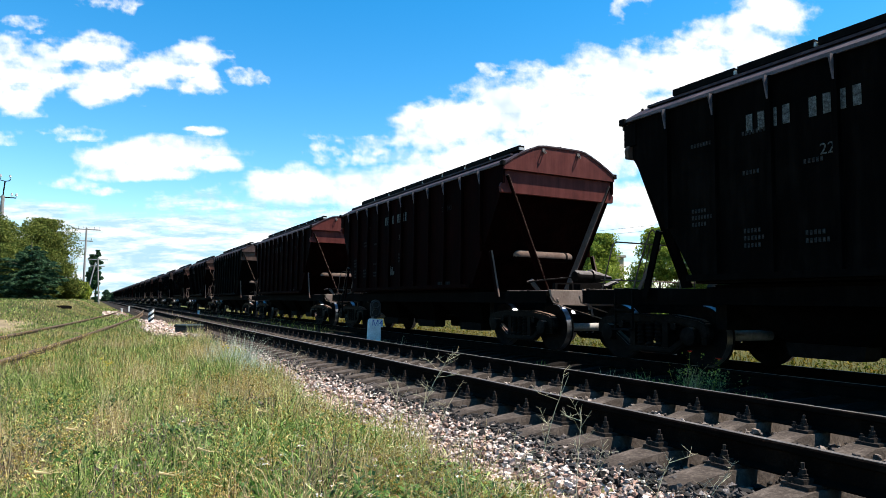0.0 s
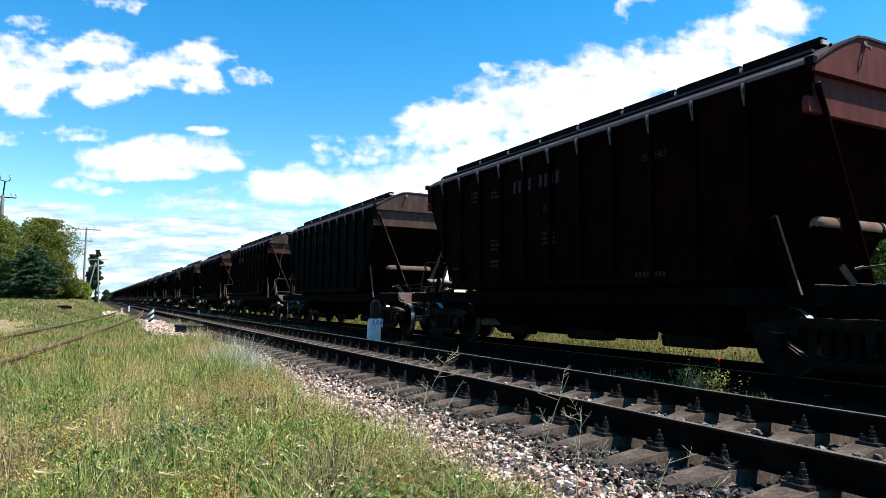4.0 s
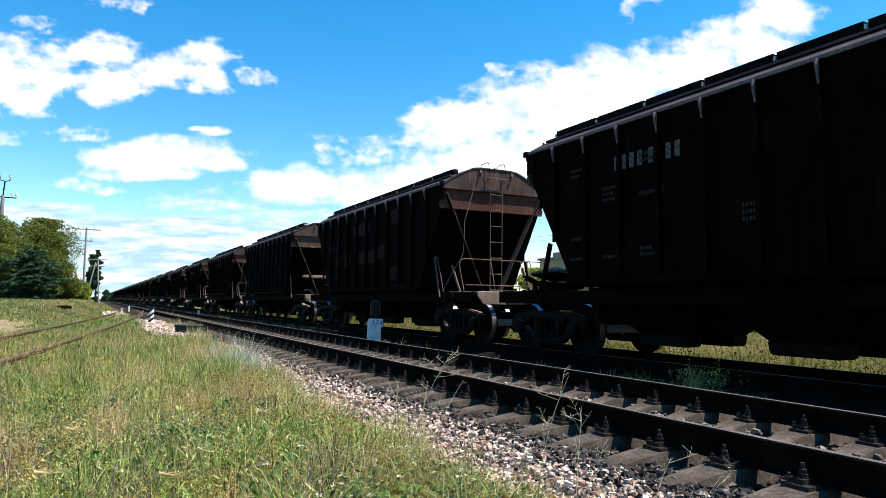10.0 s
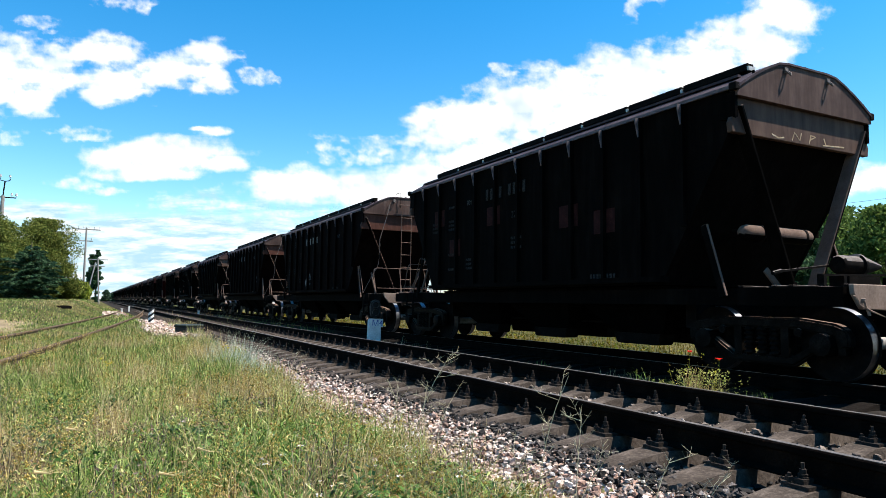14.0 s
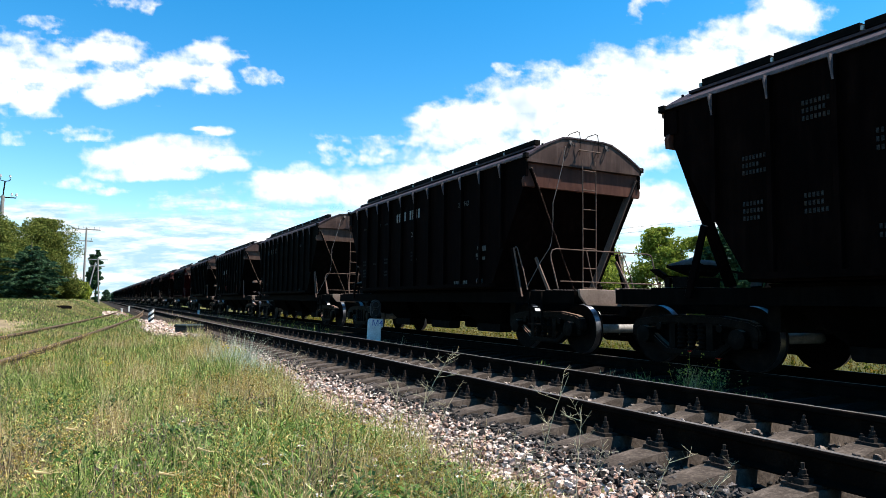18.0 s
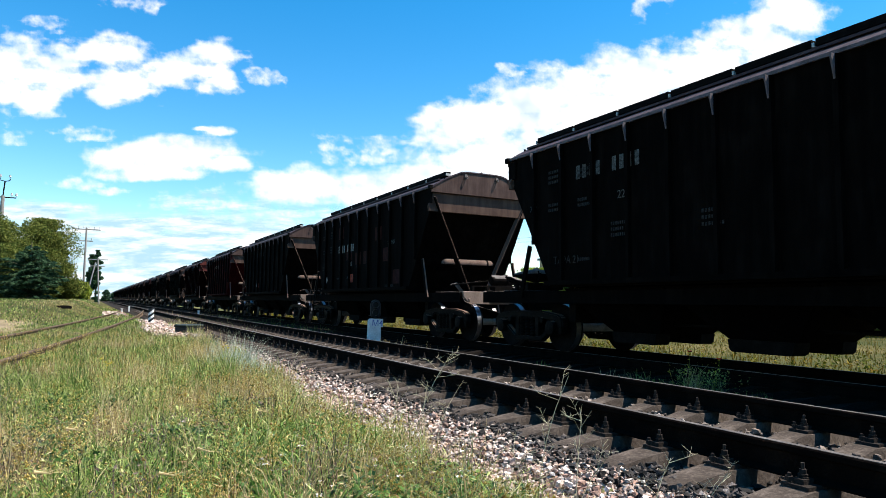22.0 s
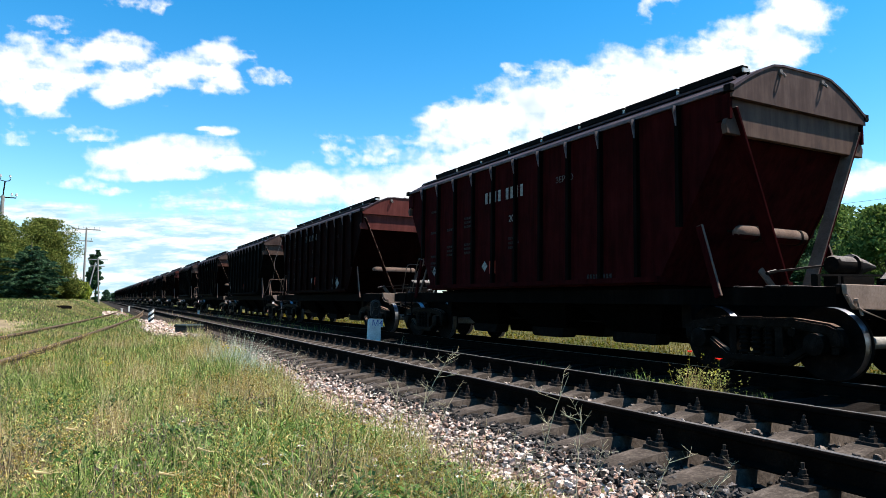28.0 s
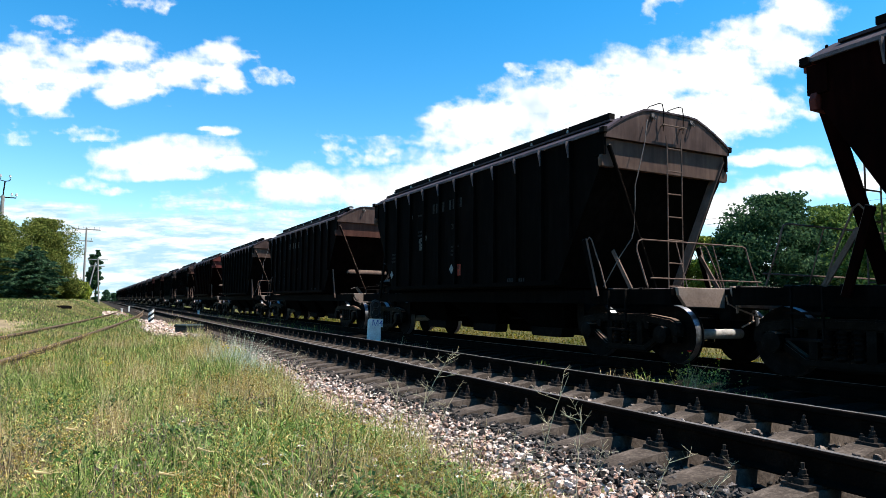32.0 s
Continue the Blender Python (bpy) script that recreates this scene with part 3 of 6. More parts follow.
        bar(bm, (s * 1.20, -Y_END + 0.05, 4.30), (s * 1.20, Y_END - 0.05, 4.30), 0.07, 0.04)
        part("roof_seam", bm, M_ROOF, roof)
    for s in (-1, 1):
        for i in range(8):
            y0 = -5.24 + i * 1.275
            bm = bmesh.new()
            box(bm, min(s * 0.84, s * 0.98), max(s * 0.84, s * 0.98), y0 + 0.03, y0 + 1.245, 4.44, 4.545)
            box(bm, s * 0.91 - 0.03, s * 0.91 + 0.03, y0 + 0.02, y0 + 0.06, 4.36, 4.50)
            part("roof_walkway", bm, M_GEAR, roof, "dark raised walkway board on the roof")
            bm = bmesh.new()
            box(bm, s * 0.93 - 0.07, s * 0.93 + 0.07, y0 - 0.012, y0 + 0.018, 4.43, 4.49)
            part("walkway_bracket", bm, M_GALV, roof, "pale bracket between the walkway boards")
    for i in range(4):
        bm = bmesh.new()
        box(bm, -0.32, 0.32, -1.05 + (i - 1.5) * 2.5, 1.05 + (i - 1.5) * 2.5, 4.52, 4.61)
        bevel(bm, 0.03)
        part("loading_hatch", bm, mp, roof, "closed rectangular loading hatch")
    # underframe and discharge hoppers, with shade put into their near-black paint
    for s in (-1, 1):
        bm = bmesh.new()
        bar(bm, (s * 1.33, -6.79, 1.09), (s * 1.33, 6.79, 1.09), 0.10, 0.24)
        dusty_lit_top(part("side_sill", bm, SHADED_PAINTS["grey"], root).data, M_STRUT, 0.8)
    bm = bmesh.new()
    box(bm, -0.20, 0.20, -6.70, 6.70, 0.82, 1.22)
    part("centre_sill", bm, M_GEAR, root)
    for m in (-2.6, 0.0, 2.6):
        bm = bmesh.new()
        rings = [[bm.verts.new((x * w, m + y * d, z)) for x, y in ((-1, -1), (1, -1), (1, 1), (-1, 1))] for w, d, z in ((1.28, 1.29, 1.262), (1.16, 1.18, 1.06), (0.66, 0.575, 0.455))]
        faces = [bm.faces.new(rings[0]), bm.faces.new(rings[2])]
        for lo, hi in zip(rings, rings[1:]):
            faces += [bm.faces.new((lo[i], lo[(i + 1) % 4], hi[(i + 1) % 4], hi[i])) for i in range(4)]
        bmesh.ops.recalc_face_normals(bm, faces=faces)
        funnel = part("discharge_hopper", bm, SHADED_PAINTS["grey"], root, "funnel-shaped discharge hopper, painted near-black as in shade")
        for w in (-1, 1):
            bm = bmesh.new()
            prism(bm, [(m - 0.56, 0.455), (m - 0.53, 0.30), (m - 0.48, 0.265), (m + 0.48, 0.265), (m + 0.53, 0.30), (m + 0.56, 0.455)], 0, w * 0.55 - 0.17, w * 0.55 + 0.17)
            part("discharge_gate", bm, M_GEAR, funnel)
    for w in (-1, 1):
        bm = bmesh.new()
        rod(bm, (w * 0.45, -5.0, 0.62), (w * 0.45, 5.0, 0.62), 0.022, 6)
        part("brake_pull_rod", bm, M_GEAR, root)
        bm = bmesh.new()
        box(bm, -0.95, 0.95, w * 4.05 - 0.10, w * 4.05 + 0.10, 0.60, 1.20)
        part("cross_bearer", bm, M_GEAR, root)
    # air tank, brake cylinder and rods at the tank end
    bm = bmesh.new()
    prof = [(-0.97, 0.02), (-0.95, 0.07), (-0.90, 0.105), (-0.84, 0.12), (0.52, 0.12), (0.58, 0.105), (0.63, 0.07), (0.65, 0.02)]
    turned(bm, prof, 18, pose(0, -5.02, 2.05))
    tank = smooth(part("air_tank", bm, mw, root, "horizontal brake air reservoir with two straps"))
    # upper part of the tank painted sunlit, lower part left shade-dark
    dusty_lit_top(tank.data, M_STRUT, -0.25)
    for x in (-0.55, 0.42):
        bm = bmesh.new()
        turned(bm, [(x - 0.025, 0.10), (x - 0.025, 0.128), (x + 0.025, 0.128), (x + 0.025, 0.10)], 18, pose(0, -5.02, 2.05))
        bar(bm, (x, -5.02, 2.05), (x, -4.55, 2.14), 0.05, 0.04)
        part("tank_strap", bm, M_GEAR, tank)
    bm = bmesh.new()
    turned(bm, [(0.14, 0.05), (0.16, 0.12), (0.20, 0.14), (0.58, 0.14), (0.60, 0.175), (0.65, 0.175), (0.67, 0.15), (0.85, 0.12), (1.10, 0.06), (1.22, 0.03)], 18, pose(0, -5.75, 1.58))
    dusty_lit_top(smooth(part("brake_cylinder", bm, M_GEAR, root, "dusty brake cylinder on the platform, top painted sunlit")).data, M_DUSTY_LIT, 0.45)
    bm = bmesh.new()
    box(bm, 0.2, 0.95, -5.90, -5.6, 1.245, 1.42)
    bar(bm, (-0.95, -5.55, 1.44), (0.45, -5.62, 1.60), 0.05, 0.03)
    bar(bm, (-0.55, -5.95, 1.40), (1.05, -6.05, 1.44), 0.08, 0.03)
    bar(bm, (0.55, -6.30, 1.36), (1.15, -6.10, 1.54), 0.16, 0.025)
    bar(bm, (0.60, -6.22, 1.33), (1.20, -6.00, 1.47), 0.09, 0.02)
    for x in (-0.55, -0.10, 0.98):
        box(bm, x - 0.03, x + 0.03, -6.03, -5.93, 1.245, 1.40)
    rod(bm, (-0.98, -5.55, 1.42), (-0.80, -5.55, 1.46), 0.03, 8)
    dusty_lit_top(part("brake_rigging", bm, M_GEAR, root).data, M_DUSTY_LIT, 0.4)
    bm = bmesh.new()
    bar(bm, (-0.44, -5.24, 1.24), (-0.64, -5.18, 1.50), 0.10, 0.03, (0, 1, 0))
    part("short_brace", bm, M_STRUT, root)
    # ladder, rails and steps at the ladder end
    bm = bmesh.new()
    for x in (-0.14, 0.22):
        pipe(bm, [(x, 5.62, 1.26), (x, 5.62, 3.75), (x, 5.60, 4.05)], 0.012, 6)
    for i in range(7):
        rod(bm, (-0.14, 5.62, 1.30 + i * 0.42), (0.22, 5.62, 1.30 + i * 0.42), 0.012, 6)
    part("ladder", bm, M_STRUT, root, "thin steel ladder up the wagon end")
    bm = bmesh.new()
    rod(bm, (-0.30, 5.60, 4.26), (0.30, 5.60, 4.26), 0.014, 6)
    for x in (-0.24, 0.24):
        rod(bm, (x, 5.49, 4.26), (x, 5.60, 4.26), 0.012, 6)
    part("top_rung", bm, M_STRUT, root)
    for x in (-0.26, 0.24):
        bm = bmesh.new()
        pipe(bm, [(x, 5.55, 4.16), (x, 5.57, 4.50), (x, 5.54, 4.66), (x, 5.47, 4.70), (x, 5.20, 4.70), (x, 5.14, 4.66), (x, 5.12, 4.52)], 0.009, 6)
        part("grab_handle", bm, M_GEAR, root, "bent grab handle over the roof edge")
    bm = bmesh.new()
    pipe(bm, [(-1.35, 6.27, 1.24), (-1.36, 6.04, 1.84), (-1.35, 6.02, 1.95), (-1.31, 6.02, 2.03), (-1.22, 6.02, 2.06), (1.22, 6.02, 2.06), (1.31, 6.02, 2.03), (1.35, 6.02, 1.95), (1.36, 6.04, 1.84), (1.35, 6.27, 1.24)], 0.014, 6)
    for x in (-0.45, 0.45):
        rod(bm, (x, 6.27, 1.24), (x, 6.02, 2.06), 0.010, 6)
    rod(bm, (-1.34, 6.32, 1.40), (1.34, 6.32, 1.40), 0.012, 6)
    part("railing", bm, M_STRUT, root, "bent tube railing round the end platform")
    for s in (-1, 1):
        bm = bmesh.new()
        pipe(bm, [(s * 1.46, 4.86, 2.10), (s * 1.46, 4.93, 2.17), (s * 1.46, 4.99, 2.13), (s * 1.46, 5.23, 1.62), (s * 1.46, 5.37, 1.24)], 0.013, 6)
        part("handrail", bm, M_STRUT, root, "thin bent handrail")
        bm = bmesh.new()
        bar(bm, (s * 1.10, 5.62, 1.22), (s * 1.10, 5.15, 1.93), 0.07, 0.03, (1, 0, 0))
        part("step_board", bm, M_STRUT, root)
        bm = bmesh.new()
        for x in (s * 1.44,):
            bar(bm, (x, 5.84, 1.20), (x, 5.84, 0.56), 0.04, 0.02)
            bar(bm, (x, 5.42, 1.20), (x, 5.42, 0.56), 0.04, 0.02)
            box(bm, x - 0.10, x + 0.04, 5.39, 5.87, 0.53, 0.56)
            box(bm, x - 0.08, x + 0.03, 5.39, 5.87, 0.86, 0.89)
        part("foot_step", bm, M_GEAR, root)
    bm = bmesh.new()
    pipe(bm, [(0.62, 5.54, 4.32), (0.74, 5.60, 3.88), (0.88, 5.62, 3.45), (1.00, 5.62, 3.05), (1.00, 5.62, 2.70), (1.02, 5.60, 2.25), (1.05, 5.58, 2.12), (1.20, 5.44, 1.80), (1.40, 5.24, 1.27)], 0.009, 5)
    part("brake_cord", bm, M_DUSTY_LIT, root, "slack cord hanging from the roof")
    for y in (-5.42, 5.42):
        bogie(root, y)
    return root


FLEET = ["grey", "red", "red", "grey", "brown", "brown", "grey", "brown", "brown", "grey", "grey", "grey", "maroon", "red", "grey",
         "brown", "grey", "red", "brown", "grey", "brown", "red", "grey", "brown", "grey", "grey", "brown", "grey", "red", "brown", "grey", "brown", "grey", "brown"]
LADDER_FIRST = {4, 5, 7, 8, 9, 14, 16, 18, 19, 22, 25, 26, 29, 31}
LOOKS = {"red": "red-painted grain hopper wagon with ribbed sides, weathered", "brown": "dusty dark brown grain hopper wagon with ribbed sides", "grey": "grey-brown grain hopper wagon, ribbed sides painted shade-dark",
         "maroon": "maroon-sided grain hopper wagon with grey-brown ends"}
PATTERN = {c: wagon(c) for c in ("red", "brown", "grey", "maroon")}
TRAIN = []


def wagon_pose(k, t):
    y = PITCH * k + 3.107 - rolled(t)
    return pose(TRAIN_X, y, TRAIN_Z, 0, 0, 180 if k in LADDER_FIRST else 0)


free = dict(PATTERN)
for k in range(LAST + 1):
    colour = FLEET[k]
    m = wagon_pose(k, 0.0)
    if colour in free:
        w = free.pop(colour)
        w.matrix_basis = m
    else:
        w = copy_thing(PATTERN[colour], m)
    tagged(w, LOOKS[colour] + (", ladder end leading" if k in LADDER_FIRST else ", air-tank end leading"), "freight wagon", "wagons of the grain train")
    TRAIN.append(w)


# ---- markings on the wagon sides ----
def facing(k, u, z):
    """Pose on the side of wagon k that faces the meadow: u metres behind its middle, z over the rail; x of the pose runs to its front."""
    m = Matrix(((0, 0, -1, -1.526), (-1, 0, 0, u), (0, 1, 0, z), (0, 0, 0, 1)))
    return (Matrix.Rotation(math.pi, 4, "Z") @ m) if k in LADDER_FIRST else m


def bars(k, u, z, chars, w, h, gap, name="marking", mat=None):
    """Stencilled characters, as one plain bar each."""
    verts, faces = [], []
    for i in range(chars):
        x = i * (w + gap)
        n = len(verts)
        verts += [(x, 0, 0), (x + w, 0, 0), (x + w, h, 0), (x, h, 0), (x, 0, 0.003), (x + w, 0, 0.003), (x + w, h, 0.003), (x, h, 0.003)]
        faces += [tuple(n + j for j in f) for f in ((4, 5, 6, 7), (0, 1, 5, 4), (1, 2, 6, 5), (2, 3, 7, 6), (3, 0, 4, 7))]
    ob = from_lists(name, verts, faces, mat or M_LETTER, TRAIN[k])
    ob.matrix_basis = facing(k, u, z)
    return ob


def lettering(k, u, z, words, size, mat=None, proud=0.0):
    cu = bpy.data.curves.new("lettering", "FONT")
    cu.body, cu.size, cu.extrude = words, size, 0.0015
    tmp = bpy.data.objects.new("lettering", cu)
    scene.collection.objects.link(tmp)
    me = bpy.data.meshes.new_from_object(tmp.evaluated_get(bpy.context.evaluated_depsgraph_get()))
    bpy.data.objects.remove(tmp)
    me.materials.clear()
    me.materials.append(mat or M_LETTER)
    return again("lettering", me, TRAIN[k], facing(k, u, z) @ Matrix.Translation((0, 0, proud)))


def patch(k, u, z, w, h, mat, name="paint_patch"):
    bm = bmesh.new()
    box(bm, 0, w, 0, h, -0.001, 0.002)
    ob = part(name, bm, mat, TRAIN[k])
    ob.matrix_basis = facing(k, u, z)
    return ob


def diamond(k, u, z, r):
    bm = bmesh.new()
    prism(bm, [(-r, 0), (0, -r), (r, 0), (0, r)], 2, 0, 0.003)
    ob = part("hazard_diamond", bm, M_LETTER, TRAIN[k], "small white diamond plate")
    ob.matrix_basis = facing(k, u, z)


M_LETTER = surface("worn_stencil_white", (0.05, 0.05, 0.048), (0.20, 0.20, 0.19), (0.34, 0.34, 0.32), 14, 70, 0.85)
M_DIM = surface("faded_stencil_grey", (0.012, 0.012, 0.011), (0.085, 0.085, 0.08), (0.20, 0.20, 0.19), 18, 60, 0.9, spec=0.03)
M_FAINT = surface("faint_stencil_grey", (0.005, 0.0045, 0.004), (0.026, 0.025, 0.024), (0.075, 0.07, 0.068), 22, 60, 0.9, spec=0.03)
M_PATCH = surface("repainted_patch", (0.012, 0.004, 0.0035), (0.026, 0.008, 0.007), (0.05, 0.016, 0.014), 5, 60, 0.8, spec=0.05)
M_ORANGE = surface("orange_plate", (0.15, 0.016, 0.008), (0.27, 0.032, 0.014), (0.34, 0.055, 0.022), 6, 60, 0.7)

rnd = random.Random(7)
WORDS = (1, 2, 4, 7, 8, 9, 10, 12, 13)
# where the running number starts on each side wall: first group, second group, height
NUMBER = {0: (3.09, 2.17, 3.33), 4: (2.86, 2.05, 3.25), 9: (3.20, 2.22, 3.27), 10: (2.17, 1.24, 2.70), 12: (1.29, 0.42, 3.21), 13: (1.38, 0.48, 3.41)}
for k in range(0, 16):
    g1, g2, high = NUMBER.get(k, (1.35, 0.42, 3.29))
    strong = M_LETTER if k in (7, 8, 10, 12) else (M_FAINT if k in (2, 3, 5, 6, 11, 14) else M_DIM)
    for g in (g1, g2):
        bars(k, g, high, 4, 0.10, 0.25, 0.085, "running_number", strong)
    if k in WORDS:
        lettering(k, -1.36 if k == 12 else -2.45, high if k == 10 else 3.29, "ЗЕРНО", 0.165, M_FAINT if k in (1, 2, 13) else M_DIM)
    lettering(k, g2 - (0.33 if k == 10 else 0.12), high - 0.50, "22" if k < 10 else "20", 0.20, strong)
    if k in (1, 6, 8, 9, 14):
        lettering(k, g1 + (0.9 if k == 6 else 1.5), high - (0.45 if k == 9 else 0.0), "70т", 0.17, M_DIM)
    if k == 8:
        lettering(k, -3.38, 1.40, "[22]", 0.17, M_LETTER)
    if k in (5, 9):
        lettering(k, 3.9, 1.72, "ТАРА 21", 0.2, M_FAINT)
    bars(k, -2.30, 1.39, 8, 0.055, 0.10, 0.03, "small_number", M_DIM if k in (4, 8) else M_FAINT)
    for u in (4.06, 3.16, 2.26):
        for z in (3.30, 2.75, 2.12, 1.75):
            if rnd.random() < 0.55:
                for r in range(rnd.randint(1, 3)):
                    bars(k, u, z + r * 0.10, rnd.randint(5, 8), 0.035, 0.06, 0.02, "small_lettering", M_FAINT)
    for z in (2.12, 2.22, 2.32):
        bars(k, 0.30, z, rnd.randint(4, 7), 0.04, 0.055, 0.02, "small_lettering", M_FAINT)
for k, u, far in ((10, 1.07, 3.51), (11, 1.30, 3.85), (12, 1.30, 3.85), (13, 0.31, -2.92), (14, 0.26, 4.05)):
    diamond(k, u, 1.79, 0.12)
    patch(k, u - 0.21, 1.62, 0.26, 0.28, M_ORANGE, "orange_plate")
    lettering(k, u - 0.27, 1.78, "40", 0.13, M_BLACK, 0.003)
    lettering(k, u - 0.22, 1.64, "2217", 0.115, M_BLACK, 0.003)
    diamond(k, far, 1.76 if k != 13 else 1.62, 0.12 if k != 13 else 0.20)
diamond(7, 1.23, 1.73, 0.17)
for k, spots in {5: ((3.95, 2.7), (3.1, 2.15), (2.2, 2.2), (1.3, 3.1), (0.75, 3.15), (0.75, 2.2), (-0.15, 2.2), (-2.0, 3.3), (-0.95, 2.3), (-2.0, 1.6)), 6: ((3.95, 2.9), (3.1, 2.1), (-1.4, 2.4), (-2.4, 2.2), (1.3, 2.7)), 10: ((1.3, 2.4), (0.4, 2.2), (-0.4, 2.2), (-1.4, 2.9), (-2.9, 1.5), (-2.1, 2.2), (2.2, 3.2))}.items():
    for u, z in spots:
        patch(k, u, z, 0.55, 0.42, M_PATCH)
for k, u, z in ((4, -2.62, 1.48), (8, -3.25, 1.85), (14, 2.2, 2.3), (13, -2.36, 1.52), (7, 0.98, 1.61), (1, 1.06, 1.67)):
    for i in range(9):
        patch(k, u - rnd.random() * 0.40, z + rnd.random() * 0.34, 0.05 + rnd.random() * 0.14, 0.04 + rnd.random() * 0.12, M_DIM, "paint_splash")


M_SPRAY = surface("spray_paint", (0.20, 0.13, 0.07), (0.38, 0.27, 0.16), (0.52, 0.42, 0.30), 9, 50, 0.8)


def graffiti(k):
    """Faded spray strokes on the end beam."""
    y = -(Y_END + 0.1225)
    for i, pts in enumerate((((-0.75, 3.46), (-0.60, 3.42), (-0.48, 3.44)), ((-0.30, 3.42), (-0.24, 3.55), (-0.12, 3.44), (-0.08, 3.56)), ((0.10, 3.42), (0.14, 3.55), (0.26, 3.54), (0.12, 3.48)), ((0.42, 3.43), (0.62, 3.44), (0.95, 3.46)), ((0.45, 3.54), (0.50, 3.43)))):
        bm = bmesh.new()
        pipe(bm, [(x, y, z) for x, z in pts], 0.012, 4)
        for v in bm.verts:
            v.co.y = y + (v.co.y - y) * 0.15
        part("spray_stroke", bm, M_SPRAY, TRAIN[k])


graffiti(6)


# ---- sleepers and fastenings of the two tracks ----
def lay(centre, top, first, count, fasten, label, kind=None):
    for i in range(count):
        s = new("sleeper", kind or SLEEPER)
        s.location = (centre, first + i * 0.548, top)
        s.rotation_euler = (0, 0, radians(rnd.uniform(-0.7, 0.7)))
        tagged(s, label, "sleeper", "sleepers of the track")
        if i < fasten:
            for e in (-1, 1):
                again("rail_fastening", CLIP, s, pose(e * GAUGE / 2, 0, 0.0), "rusty rail clip with stud and nut")


lay(NEAR_X, NEAR_Z - 0.20, 1.405 - 0.548 * 13, 132, 72, "weathered grey concrete sleeper half sunk in ballast")
lay(TRAIN_X, TRAIN_Z - 0.20, 1.7 - 0.548 * 13, 54, 0, "sleeper under the train, painted dark as in shade", TIE)


# ---- the siding that leaves to the left ----
def siding_x(y):
    return -2.75 + 0.152 * y - 0.00077 * y * y


for off in (0.0, -1.6):
    rail("rail", [(siding_x(y) + off, y) for y in (-6, -2, 3, 6, 9, 12, 15, 18, 22, 26, 30, 35, 40, 46, 52, 58, 64)], 0.20, "brown rusted rail of the overgrown siding", M_SIDING)



# ---- crushed stone ----
def stones(name, count, place, mat, label, size=(0.025, 0.055)):
    r = np.random.default_rng(len(name))
    base = np.array([(1, 0, 0), (-1, 0, 0), (0, 1, 0), (0, -1, 0), (0, 0, 1), (0, 0, -1)], float)
    tri = np.array([(0, 2, 4), (2, 1, 4), (1, 3, 4), (3, 0, 4), (2, 0, 5), (1, 2, 5), (3, 1, 5), (0, 3, 5)])
    cube = np.array([(x, y, z) for x in (-1, 1) for y in (-1, 1) for z in (-1, 1)], float) * 0.75
    quads = np.array([(0, 1, 3, 2), (4, 6, 7, 5), (0, 4, 5, 1), (2, 3, 7, 6), (0, 2, 6, 4), (1, 5, 7, 3)])
    verts, faces, n = [], [], 0
    for i in range(count):
        x, y, z = place(r)
        s = r.uniform(*size)
        a, b = r.uniform(0, 6.28), r.uniform(-0.6, 0.6)
        src, fc = (cube, quads) if i % 2 else (base, tri)
        v = src * r.uniform(0.35, 1.25, src.shape) * s * np.array([1.2, 0.9, 0.75])
        ca, sa, cb, sb = math.cos(a), math.sin(a), math.cos(b), math.sin(b)
        v = v @ np.array([[ca, -sa, 0], [sa, ca, 0], [0, 0, 1]]) @ np.array([[1, 0, 0], [0, cb, -sb], [0, sb, cb]])
        verts.append(v + (x, y, z))
        faces += (fc + n).tolist()
        n += len(src)
    ob = from_lists(name, np.concatenate(verts).tolist(), faces, mat)
    return tagged(ob, label, "crushed stone", kind="stuff")


def edge_x(y):
    """Where the meadow ends and the ballast begins."""
    return 1.95 + 0.0035 * max(0.0, y - 4.0) ** 2 if y < 12 else 2.25 + 0.065 * (y - 12)


def bed_z(x):
    if x < 2.75:
        return -0.17 + (BED_NEAR + 0.17) * max(0.0, (x - 2.0) / 0.75)
    return BED_NEAR if x < 6.3 else BED_NEAR + (-0.17 - BED_NEAR) * min(1.0, (x - 6.3) / 1.1)


def pale_spot(r):
    y = 2.0 + 15.0 * r.random() ** 1.35 if r.random() < 0.90 else r.uniform(-5, 2)
    x = edge_x(y) - 0.3 + r.random() * (3.42 - edge_x(y))
    if r.random() < (x - 2.75) * 1.1:
        x -= 0.5
    return x, y, max(bed_z(x), ground_z(x, y)) + r.uniform(0.0, 0.035) + (0.05 * r.random() if x > 2.6 else 0.0)


def dark_spot(r):
    y = 1.2 + 15.0 * r.random() ** 1.5 if r.random() < 0.93 else r.uniform(-5, 1.2)
    x = r.uniform(2.75, 6.3) if r.random() < 0.86 else r.uniform(6.3, 7.6)
    heap = 0.045 if x < 3.25 else 0.0
    return x, y, bed_z(x) + r.uniform(-0.005, 0.04 + heap)


stones("pale_ballast", 30000, pale_spot, M_STONE_NEW, "loose pale pinkish-grey crushed stone beside the sleepers", (0.010, 0.030))
stones("gravel_between_tracks", 1500, lambda r: (r.uniform(6.35, 7.6), 7.5 + 16 * r.random(), max(bed_z(7.0), BED_TRAIN - 0.06) + r.uniform(-0.03, 0.03)), M_STONE_NEW, "grey-pink gravel between the two tracks", (0.015, 0.04))
stones("pale_chips", 9000, lambda r: (r.uniform(3.92, 5.08), 1.5 + 26 * r.random() ** 1.6, NEAR_Z - 0.20 - 0.065 + r.uniform(-0.035, 0.025)), M_STONE_MID, "stone chips and rubble scattered between the rails", (0.010, 0.034))
